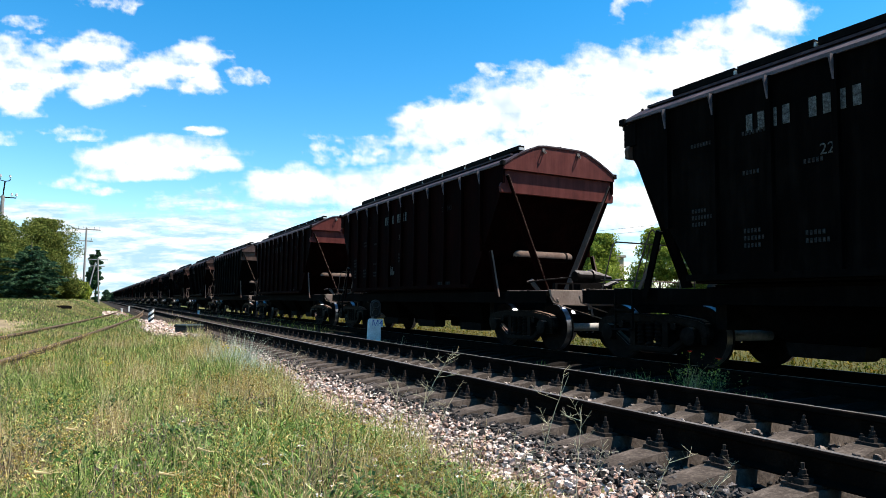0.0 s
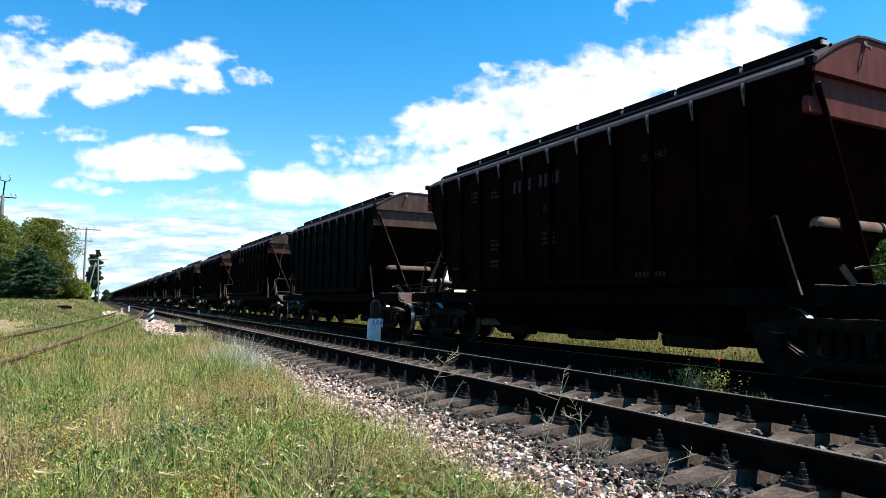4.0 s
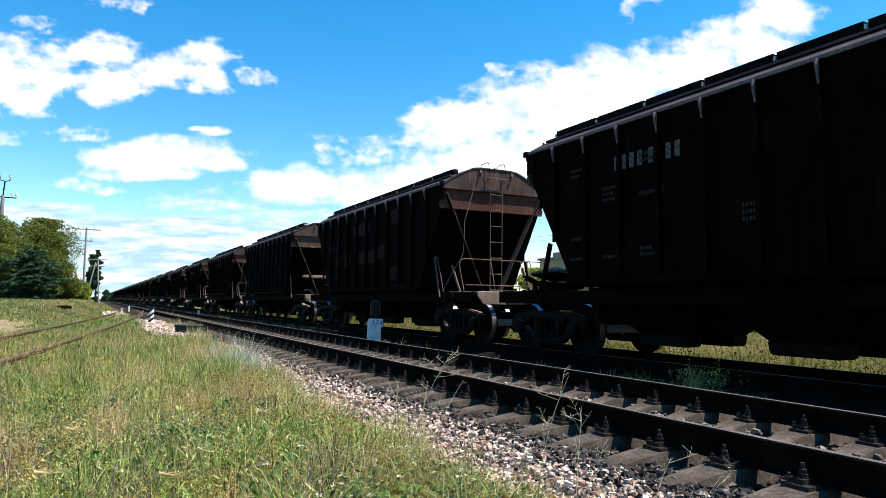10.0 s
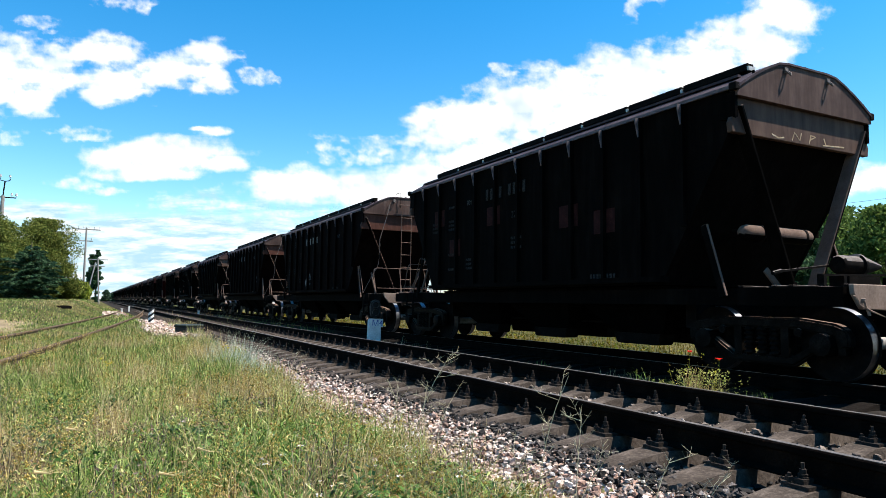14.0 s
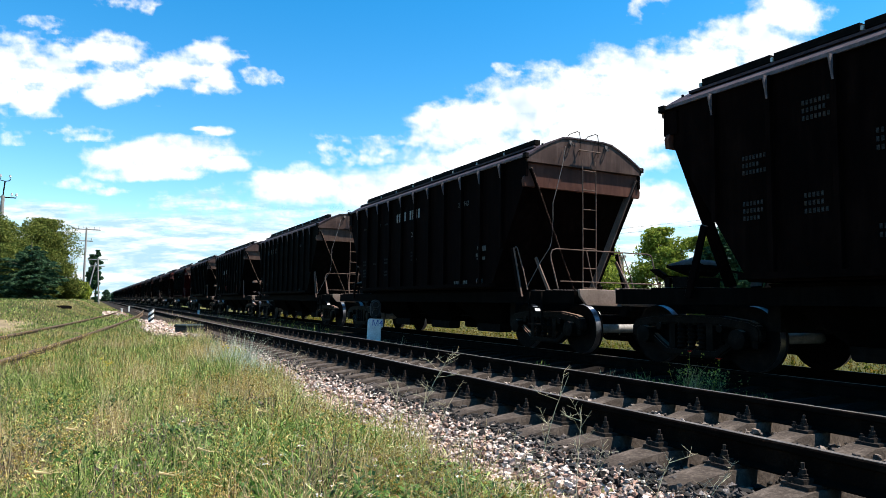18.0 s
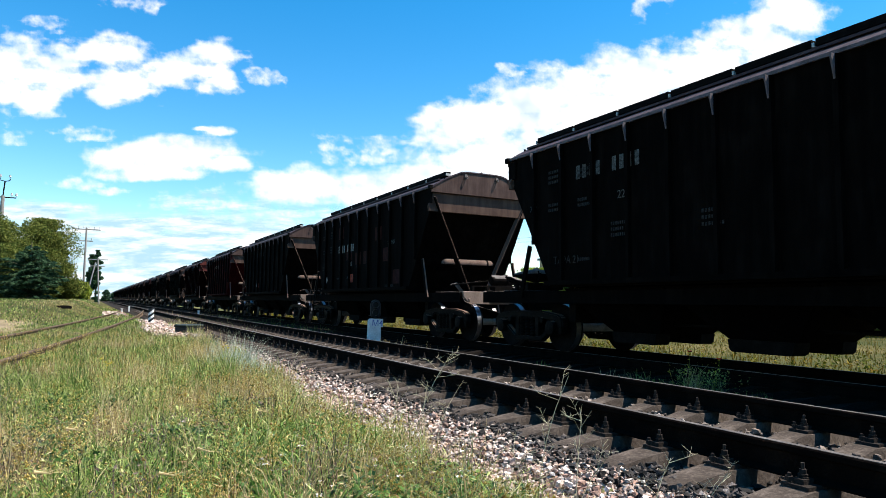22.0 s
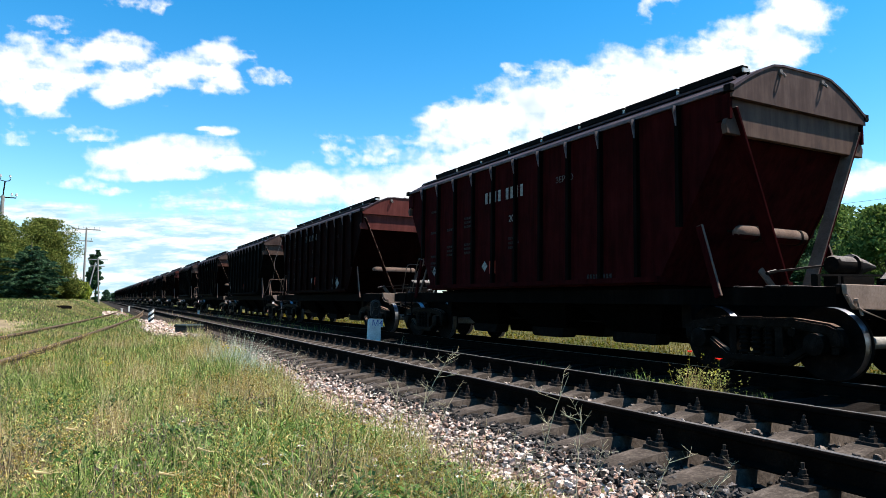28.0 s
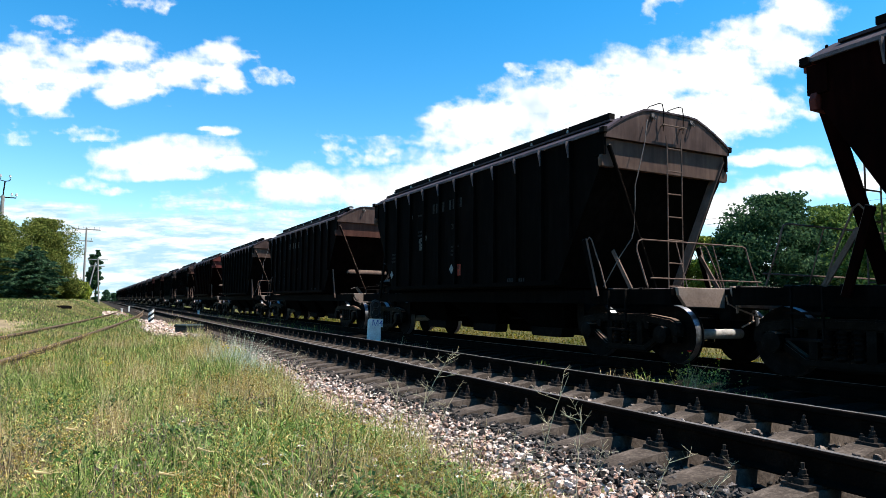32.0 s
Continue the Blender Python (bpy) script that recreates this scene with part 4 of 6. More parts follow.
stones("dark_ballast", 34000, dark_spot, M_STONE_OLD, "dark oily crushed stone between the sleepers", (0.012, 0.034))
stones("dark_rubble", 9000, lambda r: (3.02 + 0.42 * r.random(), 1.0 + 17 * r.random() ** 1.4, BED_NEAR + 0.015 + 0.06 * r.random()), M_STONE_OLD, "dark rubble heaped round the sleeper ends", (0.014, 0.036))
stones("far_gravel", 900, lambda r: (r.uniform(1.6, 3.0), 21 + 16 * r.random(), 0.03), M_STONE_NEW, "pale gravel by the points", (0.04, 0.09))
stones("points_gravel", 260, lambda r: (r.uniform(0.6, 1.9), r.uniform(46, 58), 0.05), M_STONE_NEW, "pinkish gravel beside the siding rails", (0.06, 0.14))


# ---- meadow grass ----
M_GREEN = island("green_grass_blades", [(0.0, (0.014, 0.038, 0.006)), (0.38, (0.086, 0.162, 0.024)), (0.68, (0.30, 0.375, 0.086)), (1.0, (0.58, 0.59, 0.22))], 0.6, 0.35)
M_STRAW = island("dry_straw_blades", [(0.0, (0.15, 0.09, 0.04)), (0.5, (0.47, 0.34, 0.15)), (1.0, (0.82, 0.69, 0.39))], 0.7, 0.35)
M_SEED = island("ripe_seed_heads", [(0.0, (0.20, 0.12, 0.03)), (0.5, (0.54, 0.38, 0.09)), (1.0, (0.82, 0.66, 0.27))], 0.8, 0.2)
M_STEM = island("dead_grey_stems", [(0.0, (0.20, 0.17, 0.11)), (1.0, (0.42, 0.39, 0.26))], 0.8)
M_PETAL = island("white_petals", [(0.0, (0.62, 0.58, 0.60)), (1.0, (0.82, 0.80, 0.80))], 0.7, 0.2)
M_YELLOW = island("yellow_petals", [(0.0, (0.55, 0.42, 0.02)), (1.0, (0.75, 0.62, 0.05))], 0.7, 0.2)
M_POPPY = island("poppy_red_petals", [(0.0, (0.60, 0.010, 0.008)), (1.0, (0.85, 0.03, 0.02))], 0.6, 0.3)
M_CORE = island("flower_cores", [(0.0, (0.02, 0.02, 0.02)), (1.0, (0.6, 0.45, 0.03))], 0.8)


def lush(x, y):
    """Green where it is above zero, dry below."""
    return 0.08 + 1.3 * noise.noise(Vector((x * 0.8, y * 0.5, 2.0))) + 0.9 * noise.noise(Vector((x * 2.7, y * 1.9, 5.0)))


def low_here(x, y):
    """The grass is short along the siding."""
    tuft = 0.85 + 1.05 * noise.noise(Vector((x * 3.1, y * 2.3, 9.0))) + 0.35 * noise.noise(Vector((x * 9.0, y * 7.0, 3.0)))
    if y < 9 or x > 2.6:
        return max(0.25, tuft)
    gap = x - siding_x(min(y, 60.0))
    return max(0.4, tuft) * (0.30 + 0.70 * min(1.0, max(0.0, (gap - 0.3) / 2.6)) * (1.0 if y < 18 else 0.75))


def blades(name, count, spot, tall, wide, mat, label, bend=0.35, seed=1, joints=3):
    r = np.random.default_rng(seed)
    verts, faces = [], []
    for _ in range(count):
        p = spot(r)
        if p is None:
            continue
        x, y = p
        z = ground_z(x, y) if x < 1.9 else max(bed_z(x), ground_z(x, y))
        h, w = r.uniform(*tall) * low_here(x, y), r.uniform(*wide)
        a = r.uniform(0, 6.283)
        lean = r.uniform(0.05, bend) * h
        dx, dy = math.cos(a) * lean, math.sin(a) * lean
        b = r.uniform(0, 6.283)
        wx, wy = math.cos(b) * w / 2, math.sin(b) * w / 2
        n = len(verts)
        for j in range(joints):
            f = j / joints
            c = f * f
            k = 1 - 0.55 * f
            verts.append((x + dx * c - wx * k, y + dy * c - wy * k, z + h * f))
            verts.append((x + dx * c + wx * k, y + dy * c + wy * k, z + h * f))
        verts.append((x + dx, y + dy, z + h * (1 - 0.25 * lean / h)))
        for j in range(joints - 1):
            faces.append((n + 2 * j, n + 2 * j + 1, n + 2 * j + 3, n + 2 * j + 2))
        faces.append((n + 2 * joints - 2, n + 2 * joints - 1, n + 2 * joints))
    ob = from_lists(name, verts, faces, mat)
    return tagged(ob, label, "grass", kind="stuff")


def in_meadow(y0, y1, want, power=1.0, over=0.15):
    def spot(r):
        y = y0 + (y1 - y0) * r.random() ** power
        left = -0.135 * y - 0.45
        x = left + (edge_x(y) + over - left) * r.random()
        if y > 24 and on_sand(x, y):
            return None
        v = lush(x, y) + (0.10 if want > 0 else -0.06) + r.normal() * 0.22 - 0.12 * max(0.0, x - 1.3)
        return (x, y) if v * want > 0 else None
    return spot


blades("green_grass", 56000, in_meadow(1.8, 9.0, 1, 1.25), (0.06, 0.34), (0.0025, 0.0085), M_GREEN, "tangled green meadow grass", 0.9, 1)
blades("dry_grass", 33000, in_meadow(1.8, 9.0, -1, 1.25), (0.08, 0.38), (0.002, 0.0055), M_STRAW, "dry straw-coloured meadow grass", 1.0, 2)
blades("green_grass", 15000, lambda r: (r.uniform(-3.0, 2.0), r.uniform(-5.0, 2.2)), (0.05, 0.26), (0.005, 0.012), M_GREEN, "green meadow grass by the path", 0.8, 31, 2)
blades("dry_grass", 9000, lambda r: (r.uniform(-3.0, 2.0), r.uniform(-5.0, 2.2)), (0.05, 0.26), (0.004, 0.009), M_STRAW, "dry meadow grass by the path", 0.8, 32, 2)
blades("green_grass", 66000, in_meadow(8.0, 30.0, 1, 1.45), (0.10, 0.38), (0.004, 0.013), M_GREEN, "green meadow grass towards the siding", 0.5, 3, 2)
blades("dry_grass", 40000, in_meadow(8.0, 30.0, -1, 1.45), (0.14, 0.44), (0.003, 0.009), M_STRAW, "dry meadow grass towards the siding", 0.5, 4, 2)


def far_spot(want):
    def spot(r):
        y = 28 + 75 * r.random() ** 1.4
        x = -0.14 * y - 1 + r.random() * (0.14 * y + 1 + min(2.2, siding_x(min(y, 60)) + 1.5))
        v = noise.noise(Vector((x * 0.3, y * 0.12, 7.0))) + 0.12 + r.normal() * 0.25
        if on_sand(x, y):
            return None
        return (x, y) if v * want > 0 else None
    return spot


blades("green_grass", 26000, far_spot(1), (0.15, 0.45), (0.02, 0.045), M_GREEN, "rank green grass along the siding", 0.5, 5, 2)
blades("dry_grass", 15000, far_spot(-1), (0.15, 0.45), (0.015, 0.035), M_STRAW, "dry grass along the siding", 0.5, 6, 2)


def beyond_spot(r):
    y = -2 + 70 * r.random() ** 1.3
    return 12.6 + 26 * r.random() ** 1.5, y


M_FIELD = island("field_green_blades", [(0.0, (0.016, 0.028, 0.002)), (0.5, (0.056, 0.070, 0.004)), (1.0, (0.15, 0.145, 0.012))], 0.8, 0.2, 0.05)
M_HAY = island("field_ochre_blades", [(0.0, (0.045, 0.028, 0.004)), (0.5, (0.135, 0.090, 0.010)), (1.0, (0.25, 0.18, 0.028))], 0.8, 0.2, 0.05)


def beyond_in(want):
    def spot(r):
        x, y = beyond_spot(r)
        v = -0.14 + noise.noise(Vector((x * 0.9, y * 0.45, 4.0))) + 0.6 * noise.noise(Vector((x * 2.6, y * 1.3, 8.0))) + r.normal() * 0.12
        return (x, y) if v * want > 0 else None
    return spot


blades("green_grass", 40000, beyond_in(1), (0.04, 0.22), (0.010, 0.024), M_FIELD, "green grass behind the train", 0.6, 8, 2)
blades("dry_grass", 44000, beyond_in(-1), (0.05, 0.25), (0.008, 0.018), M_HAY, "dry grass behind the train", 0.5, 9, 2)


def leafy(name, count, spot, seed, mat, label, tall=(0.03, 0.16), size=(0.012, 0.032), slim=0.5):
    """Low broad-leaved plants: leaves on short stalks."""
    r = np.random.default_rng(seed)
    verts, faces = [], []
    for _ in range(count):
        p = spot(r)
        if p is None:
            continue
        x, y = p
        z = ground_z(x, y)
        for _ in range(r.integers(5, 10)):
            a, h, s = r.uniform(0, 6.283), r.uniform(*tall), r.uniform(*size)
            d = r.uniform(0.01, 0.06)
            c = np.array([x + math.cos(a) * d, y + math.sin(a) * d, z + h])
            u = np.array([math.cos(a), math.sin(a), r.uniform(-0.8, 1.0)]) * s
            w = np.array([-math.sin(a), math.cos(a), r.uniform(-0.9, 0.9)]) * s * slim
            n = len(verts)
            verts += [tuple(c - u), tuple(c + w), tuple(c + u), tuple(c - w)]
            faces.append((n, n + 1, n + 2, n + 3))
    ob = from_lists(name, verts, faces, mat)
    return tagged(ob, label, "weeds", kind="stuff")


def golden_patch(r):
    """Ripe weeds stand together in patches."""
    p = in_meadow(2.0, 8.0, 1 if r.random() < 0.5 else -1, 1.2, -0.2)(r)
    if p is None or noise.noise(Vector((p[0] * 1.7, p[1] * 1.2, 21.0))) < 0.16 - 0.22 * max(0.0, 4.2 - p[1]):
        return None
    return p


def seed_heads(name, count, spot, seed, mat, label, tall=(0.18, 0.42), bits=(5, 10), size=(0.006, 0.011)):
    """Thin stalks with little clustered pods."""
    r = np.random.default_rng(seed)
    verts, faces = [], []
    for _ in range(count):
        p = spot(r)
        if p is None:
            continue
        x, y = p
        z = ground_z(x, y)
        h = r.uniform(*tall)
        lx, ly = r.normal() * 0.15 * h, r.normal() * 0.15 * h
        n = len(verts)
        verts += [(x - 0.0012, y, z), (x + 0.0012, y, z), (x + lx, y + ly, z + h)]
        faces.append((n, n + 1, n + 2))
        for _ in range(r.integers(*bits)):
            f = r.uniform(0.55, 1.0)
            s = r.uniform(*size)
            cx, cy, cz = x + lx * f + r.normal() * 0.018, y + ly * f + r.normal() * 0.018, z + h * f
            n = len(verts)
            verts += [(cx + s, cy, cz), (cx - s, cy + s * 0.4, cz), (cx, cy - s, cz + s), (cx, cy + s, cz + s * 0.6), (cx, cy, cz + 1.7 * s)]
            faces += [(n, n + 2, n + 4), (n + 2, n + 1, n + 4), (n + 1, n + 3, n + 4), (n + 3, n, n + 4), (n, n + 1, n + 2)]
    ob = from_lists(name, verts, faces, mat)
    return tagged(ob, label, "weeds", kind="stuff")


seed_heads("seed_heads", 7000, golden_patch, 11, M_SEED, "ripe yellow-brown weed seed heads", (0.12, 0.34), (6, 13), (0.0035, 0.0070))
seed_heads("seed_heads", 300, in_meadow(2.0, 7.0, 1, 1.2), 12, M_SEED, "ripe yellow-brown weed seed heads in green grass")
seed_heads("seed_heads", 2600, in_meadow(7.0, 18.0, -1, 1.2), 13, M_SEED, "dry seed heads in the far meadow", (0.2, 0.42), (4, 8), (0.005, 0.009))


leafy("field_weeds", 5000, lambda r: (lambda p: p if p and p[0] < 22 else None)(beyond_in(1)(r)), 38, M_FIELD, "low green weeds behind the train", (0.02, 0.24), (0.02, 0.05))
leafy("field_weeds", 4000, lambda r: (lambda p: p if p and p[0] < 22 else None)(beyond_in(-1)(r)), 39, M_HAY, "low dry weeds behind the train", (0.02, 0.20), (0.02, 0.045))
M_BROAD = island("broad_weed_leaves", [(0.0, (0.035, 0.09, 0.014)), (0.5, (0.085, 0.17, 0.03)), (1.0, (0.17, 0.27, 0.06))], 0.6, 0.3)
leafy("broad_leaves", 2000, in_meadow(2.0, 5.5, 1, 1.1), 14, M_BROAD, "low bright green broad-leaved weeds")
leafy("leafy_weeds", 3600, in_meadow(2.0, 9.0, 1, 1.25), 34, M_GREEN, "tangled small-leaved green weeds in the grass", (0.04, 0.26), (0.008, 0.024), 0.22)
leafy("dry_weeds", 1300, in_meadow(2.0, 9.0, -1, 1.25), 35, M_STRAW, "dried small-leaved weeds in the grass", (0.05, 0.28), (0.006, 0.018), 0.2)
leafy("broad_leaves", 1600, lambda r: (r.uniform(0.7, 2.0), r.uniform(2.4, 4.6)), 15, M_BROAD, "low green weeds beside the ballast")
M_PLUM = island("plum_brown_dead_weeds", [(0.0, (0.035, 0.022, 0.022)), (0.6, (0.13, 0.085, 0.075)), (1.0, (0.30, 0.22, 0.18))], 0.8, 0.2)
PLUM_SPOTS = ((-0.08, 5.2), (-0.5, 6.3), (-0.30, 4.3), (0.36, 4.5), (1.04, 3.3), (0.2, 3.4), (1.6, 3.0), (0.7, 4.9), (1.2, 5.6), (-0.7, 7.6))


def plum_spot(r):
    x, y = PLUM_SPOTS[r.integers(len(PLUM_SPOTS))]
    return x + r.normal() * 0.13, y + r.normal() * 0.17


blades("dead_weeds", 1700, plum_spot, (0.14, 0.40), (0.002, 0.005), M_PLUM, "purple-brown dead weed stalks in the meadow", 0.5, 51)
leafy("dead_weed_heads", 500, plum_spot, 52, M_PLUM, "purple-brown withered weed heads in the meadow", (0.14, 0.34), (0.005, 0.013), 0.3)


def dark_clump(r):
    """Broad dark weeds stand in a few clumps."""
    x, y = r.uniform(-0.6, 1.9), 2.2 + 5.0 * r.random()
    return (x, y) if noise.noise(Vector((x * 2.2, y * 1.6, 33.0))) > 0.22 else None


M_DEEP = island("deep_green_weed_leaves", [(0.0, (0.010, 0.034, 0.010)), (0.6, (0.032, 0.085, 0.020)), (1.0, (0.085, 0.17, 0.040))], 0.55, 0.25)
leafy("deep_green_weeds", 3000, dark_clump, 53, M_DEEP, "dark green upright leafy weeds in clumps", (0.02, 0.26), (0.010, 0.026), 0.35)
M_RUST = island("rust_brown_dry_weeds", [(0.0, (0.16, 0.08, 0.04)), (1.0, (0.40, 0.24, 0.13))], 0.8, 0.2)
leafy("brown_leaves", 500, lambda r: (r.uniform(-0.6, 1.6) , 2.2 + 3.2 * r.random()) if noise.noise(Vector((r.uniform(-0.6, 1.6), 1.0, 3.0))) > -0.1 else None, 36, M_RUST, "withered brown weeds in the grass", (0.06, 0.26), (0.006, 0.018), 0.22)
blades("siding_grass", 9000, lambda r: (lambda y, o: (siding_x(y) + o + r.normal() * 0.13, y))(4 + 36 * r.random() ** 1.2, 0.16 if r.random() < 0.55 else (-0.18 if r.random() < 0.4 else -1.44)), (0.22, 0.46), (0.006, 0.014), M_GREEN, "grass hanging over the siding rails", 0.7, 37, 2)
M_SILVER = island("silvery_grass", [(0.0, (0.20, 0.25, 0.17)), (0.6, (0.40, 0.46, 0.34)), (1.0, (0.66, 0.70, 0.56))], 0.7, 0.35)
blades("feather_grass", 1500, lambda r: (1.98 + r.normal() * 0.20, 10.4 + r.normal() * 0.9), (0.25, 0.58), (0.002, 0.006), M_SILVER, "pale silvery feather grass beside the ballast", 0.8, 54)
blades("dry_stalks", 2600, lambda r: (1.85 + r.normal() * 0.2, 2.4 + 8 * r.random()), (0.10, 0.36), (0.002, 0.005), M_STRAW, "dry straw-coloured stalks along the ballast edge", 0.8, 55)
blades("brown_weeds", 2600, lambda r: (1.75 + r.normal() * 0.16, 2.6 + 6 * r.random()), (0.06, 0.22), (0.003, 0.007), M_RUST, "rust-brown dried weeds along the ballast edge", 0.7, 16)


def barley(x, y, h, lean, turn):
    """A bowed ear of wild barley on its stalk."""
    bm = bmesh.new()
    z = ground_z(x, y)
    c, s = math.cos(turn), math.sin(turn)
    pts = [Vector((x, y, z)), Vector((x + c * lean * 0.3, y + s * lean * 0.3, z + h * 0.7)), Vector((x + c * lean, y + s * lean, z + h))]
    pipe(bm, pts, 0.0018, 4)
    tip = pts[2] + Vector((c * 0.07, s * 0.07, -0.02))
    rod(bm, pts[2], tip, 0.007, 6, 0.002)
    for i in range(16):
        a = pts[2].lerp(tip, i / 16)
        rod(bm, a, a + Vector((c * 0.05, s * 0.05, 0.0)) + Vector((rnd.uniform(-1, 1), rnd.uniform(-1, 1), rnd.uniform(-0.6, 1))) * 0.022, 0.0010, 3, 0.0004)
    ob = part("barley_ear", bm, M_STRAW)
    tagged(ob, "pale bowed ear of wild barley in the grass", "wild barley", "barley ears")


for x, y, h, lean, turn in ((0.42, 3.75, 0.30, 0.10, -0.5), (0.18, 3.35, 0.28, 0.12, 0.1), (-0.30, 3.30, 0.34, 0.12, 0.4), (-0.42, 2.9, 0.30, 0.1, 1.0), (0.1, 3.0, 0.26, 0.1, 2.4), (-0.2, 4.3, 0.34, 0.1, 0.2), (0.9, 4.6, 0.34, 0.1, 0.2)):
    barley(x, y, h, lean, turn)


def flower(x, y, h, petals, r, mat, name, label, cat, group, core=0.3, cup=0.3):
    """A flower head of separate petals on a thin stem."""
    z = ground_z(x, y) if x < 1.9 else max(bed_z(x), ground_z(x, y))
    bm = bmesh.new()
    rod(bm, (x, y, z), (x + 0.02, y, z + h), 0.002, 4)
    root = part(name, bm, M_GREEN)
    bm = bmesh.new()
    for i in range(petals):
        a = 6.283 * i / petals + 0.3
        c, s = math.cos(a), math.sin(a)
        o = Vector((x + 0.02, y, z + h))
        v = [o, o + Vector((c * 0.6 - s * 0.45, s * 0.6 + c * 0.45, cup * 0.8)) * r, o + Vector((c, s, cup * 1.2)) * r, o + Vector((c * 0.6 + s * 0.45, s * 0.6 - c * 0.45, cup * 0.8)) * r]
        bm.faces.new([bm.verts.new(q) for q in v])
    part("petals", bm, mat, root)
    bm = bmesh.new()
    bmesh.ops.create_icosphere(bm, subdivisions=1, radius=r * core, matrix=Matrix.Translation((x + 0.02, y, z + h + r * 0.12)))
    part("flower_core", bm, M_CORE, root)
    tagged(root, label, cat, group)


for x, y, h in ((1.02, 3.30, 0.15), (1.22, 3.05, 0.14), (1.48, 2.85, 0.12), (1.62, 3.10, 0.12), (0.86, 3.85, 0.16), (1.10, 4.60, 0.16), (1.40, 3.5, 0.12), (1.72, 2.70, 0.12), (0.95, 3.18, 0.16), (1.35, 4.0, 0.14), (0.55, 5.2, 0.2), (1.6, 3.6, 0.12), (1.85, 3.2, 0.1), (1.3, 2.7, 0.13)):
    for i in range(3):
        flower(x + rnd.uniform(-0.05, 0.05), y + rnd.uniform(-0.05, 0.05), h + rnd.uniform(-0.03, 0.03), 6, 0.018, M_PETAL, "white_flower", "small white meadow flower on a thin stem", "flower", "white flowers")
for x, y, h in ((1.85, 4.10, 0.16), (1.88, 4.06, 0.14), (1.82, 4.15, 0.15), (1.80, 4.02, 0.13), (0.87, 3.81, 0.15), (0.90, 3.75, 0.13), (0.84, 3.86, 0.14), (1.13, 3.68, 0.14), (1.76, 3.79, 0.14), (1.45, 3.62, 0.13)):
    flower(x, y, h, 7, 0.026, M_PETAL, "white_flower", "white meadow flower open in the grass", "flower", "white flowers")
for x, y in ((0.92, 4.02), (0.91, 3.89), (1.01, 4.02), (1.18, 4.25), (1.44, 4.12), (1.45, 4.00), (1.50, 4.00), (1.46, 3.68), (1.37, 3.31), (1.44, 3.28), (1.91, 4.22), (1.91, 4.17), (1.79, 3.95), (1.91, 4.26), (1.90, 3.46), (1.76, 3.23), (1.97, 4.11), (1.32, 3.97), (1.27, 4.12), (1.95, 3.49)):
    flower(x, y, 0.15, 7, 0.024, M_PETAL, "white_flower", "white meadow flower open in the grass", "flower", "white flowers")
for x, y, h in ((0.12, 8.0, 0.40), (0.15, 8.05, 0.38), (1.85, 10.5, 0.40), (1.93, 10.4, 0.38), (1.98, 10.7, 0.37), (1.78, 10.8, 0.41), (2.03, 10.6, 0.36)):
    for i in range(3):
        flower(x + rnd.uniform(-0.06, 0.06), y + rnd.uniform(-0.06, 0.06), h + rnd.uniform(-0.04, 0.04), 5, 0.026, M_YELLOW, "yellow_flower", "bright yellow meadow flower", "flower", "yellow flowers")
for x, y, top in ((6.9, 6.36, 0.49), (6.9, 5.90, 0.43)):
    flower(x - 0.02, y, top - max(bed_z(x), ground_z(x, y)), 6, 0.044, M_POPPY, "poppy", "red field poppy between the tracks", "flower", "poppies", 0.3, 0.5)


# weeds between the tracks and dead stalks over the ballast
def weed_clump(cx, cy, spread, n, tall, mat, seed):
    return blades("weed_clump", n, lambda r: (cx + r.normal() * spread, cy + r.normal() * spread), tall, (0.005, 0.014), mat, "weeds growing between the two tracks", 0.7, seed)


for i, (cx, cy, sp, n, tall) in enumerate(((6.9, 6.12, 0.15, 120, (0.14, 0.50)), (6.85, 6.5, 0.14, 90, (0.1, 0.34)), (6.85, 6.95, 0.16, 150, (0.08, 0.32)), (6.85, 7.6, 0.2, 130, (0.08, 0.30)), (6.85, 5.3, 0.25, 170, (0.05, 0.22)), (6.5, 9.2, 0.3, 90, (0.1, 0.3)), (6.6, 15, 0.5, 120, (0.1, 0.35)), (7.0, 26, 1.2, 260, (0.15, 0.5)), (7.0, 36, 1.6, 320, (0.15, 0.5)), (7.2, 48, 2.0, 320, (0.2, 0.5)))):
    weed_clump(cx, cy, sp, n, tall, M_GREEN if i % 3 else M_STRAW, 40 + i)
M_YOUNG = island("yellow_green_leaves", [(0.0, (0.10, 0.12, 0.02)), (0.5, (0.26, 0.27, 0.06)), (1.0, (0.50, 0.47, 0.16))], 0.7, 0.3)
leafy("leafy_weed_clump", 130, lambda r: (6.9 + r.normal() * 0.13, 6.12 + r.normal() * 0.22), 71, M_YOUNG, "yellow-green leafy weeds between the tracks", (0.02, 0.46), (0.008, 0.022), 0.45)
leafy("leafy_weed_clump", 60, lambda r: (6.88 + r.normal() * 0.1, 6.85 + r.normal() * 0.30), 72, M_YOUNG, "small leafy weeds between the tracks", (0.02, 0.26), (0.008, 0.02), 0.45)
leafy("leafy_weed_clump", 40, lambda r: (6.88 + r.normal() * 0.1, 5.4 + r.normal() * 0.25), 73, M_YOUNG, "small leafy weeds between the tracks", (0.02, 0.16), (0.008, 0.02), 0.45)
stones("track_rubble", 260, lambda r: (6.75 + r.normal() * 0.22, r.uniform(4.0, 8.6), bed_z(6.75) + 0.03), M_STONE_NEW, "pale stones between the two tracks", (0.012, 0.035))
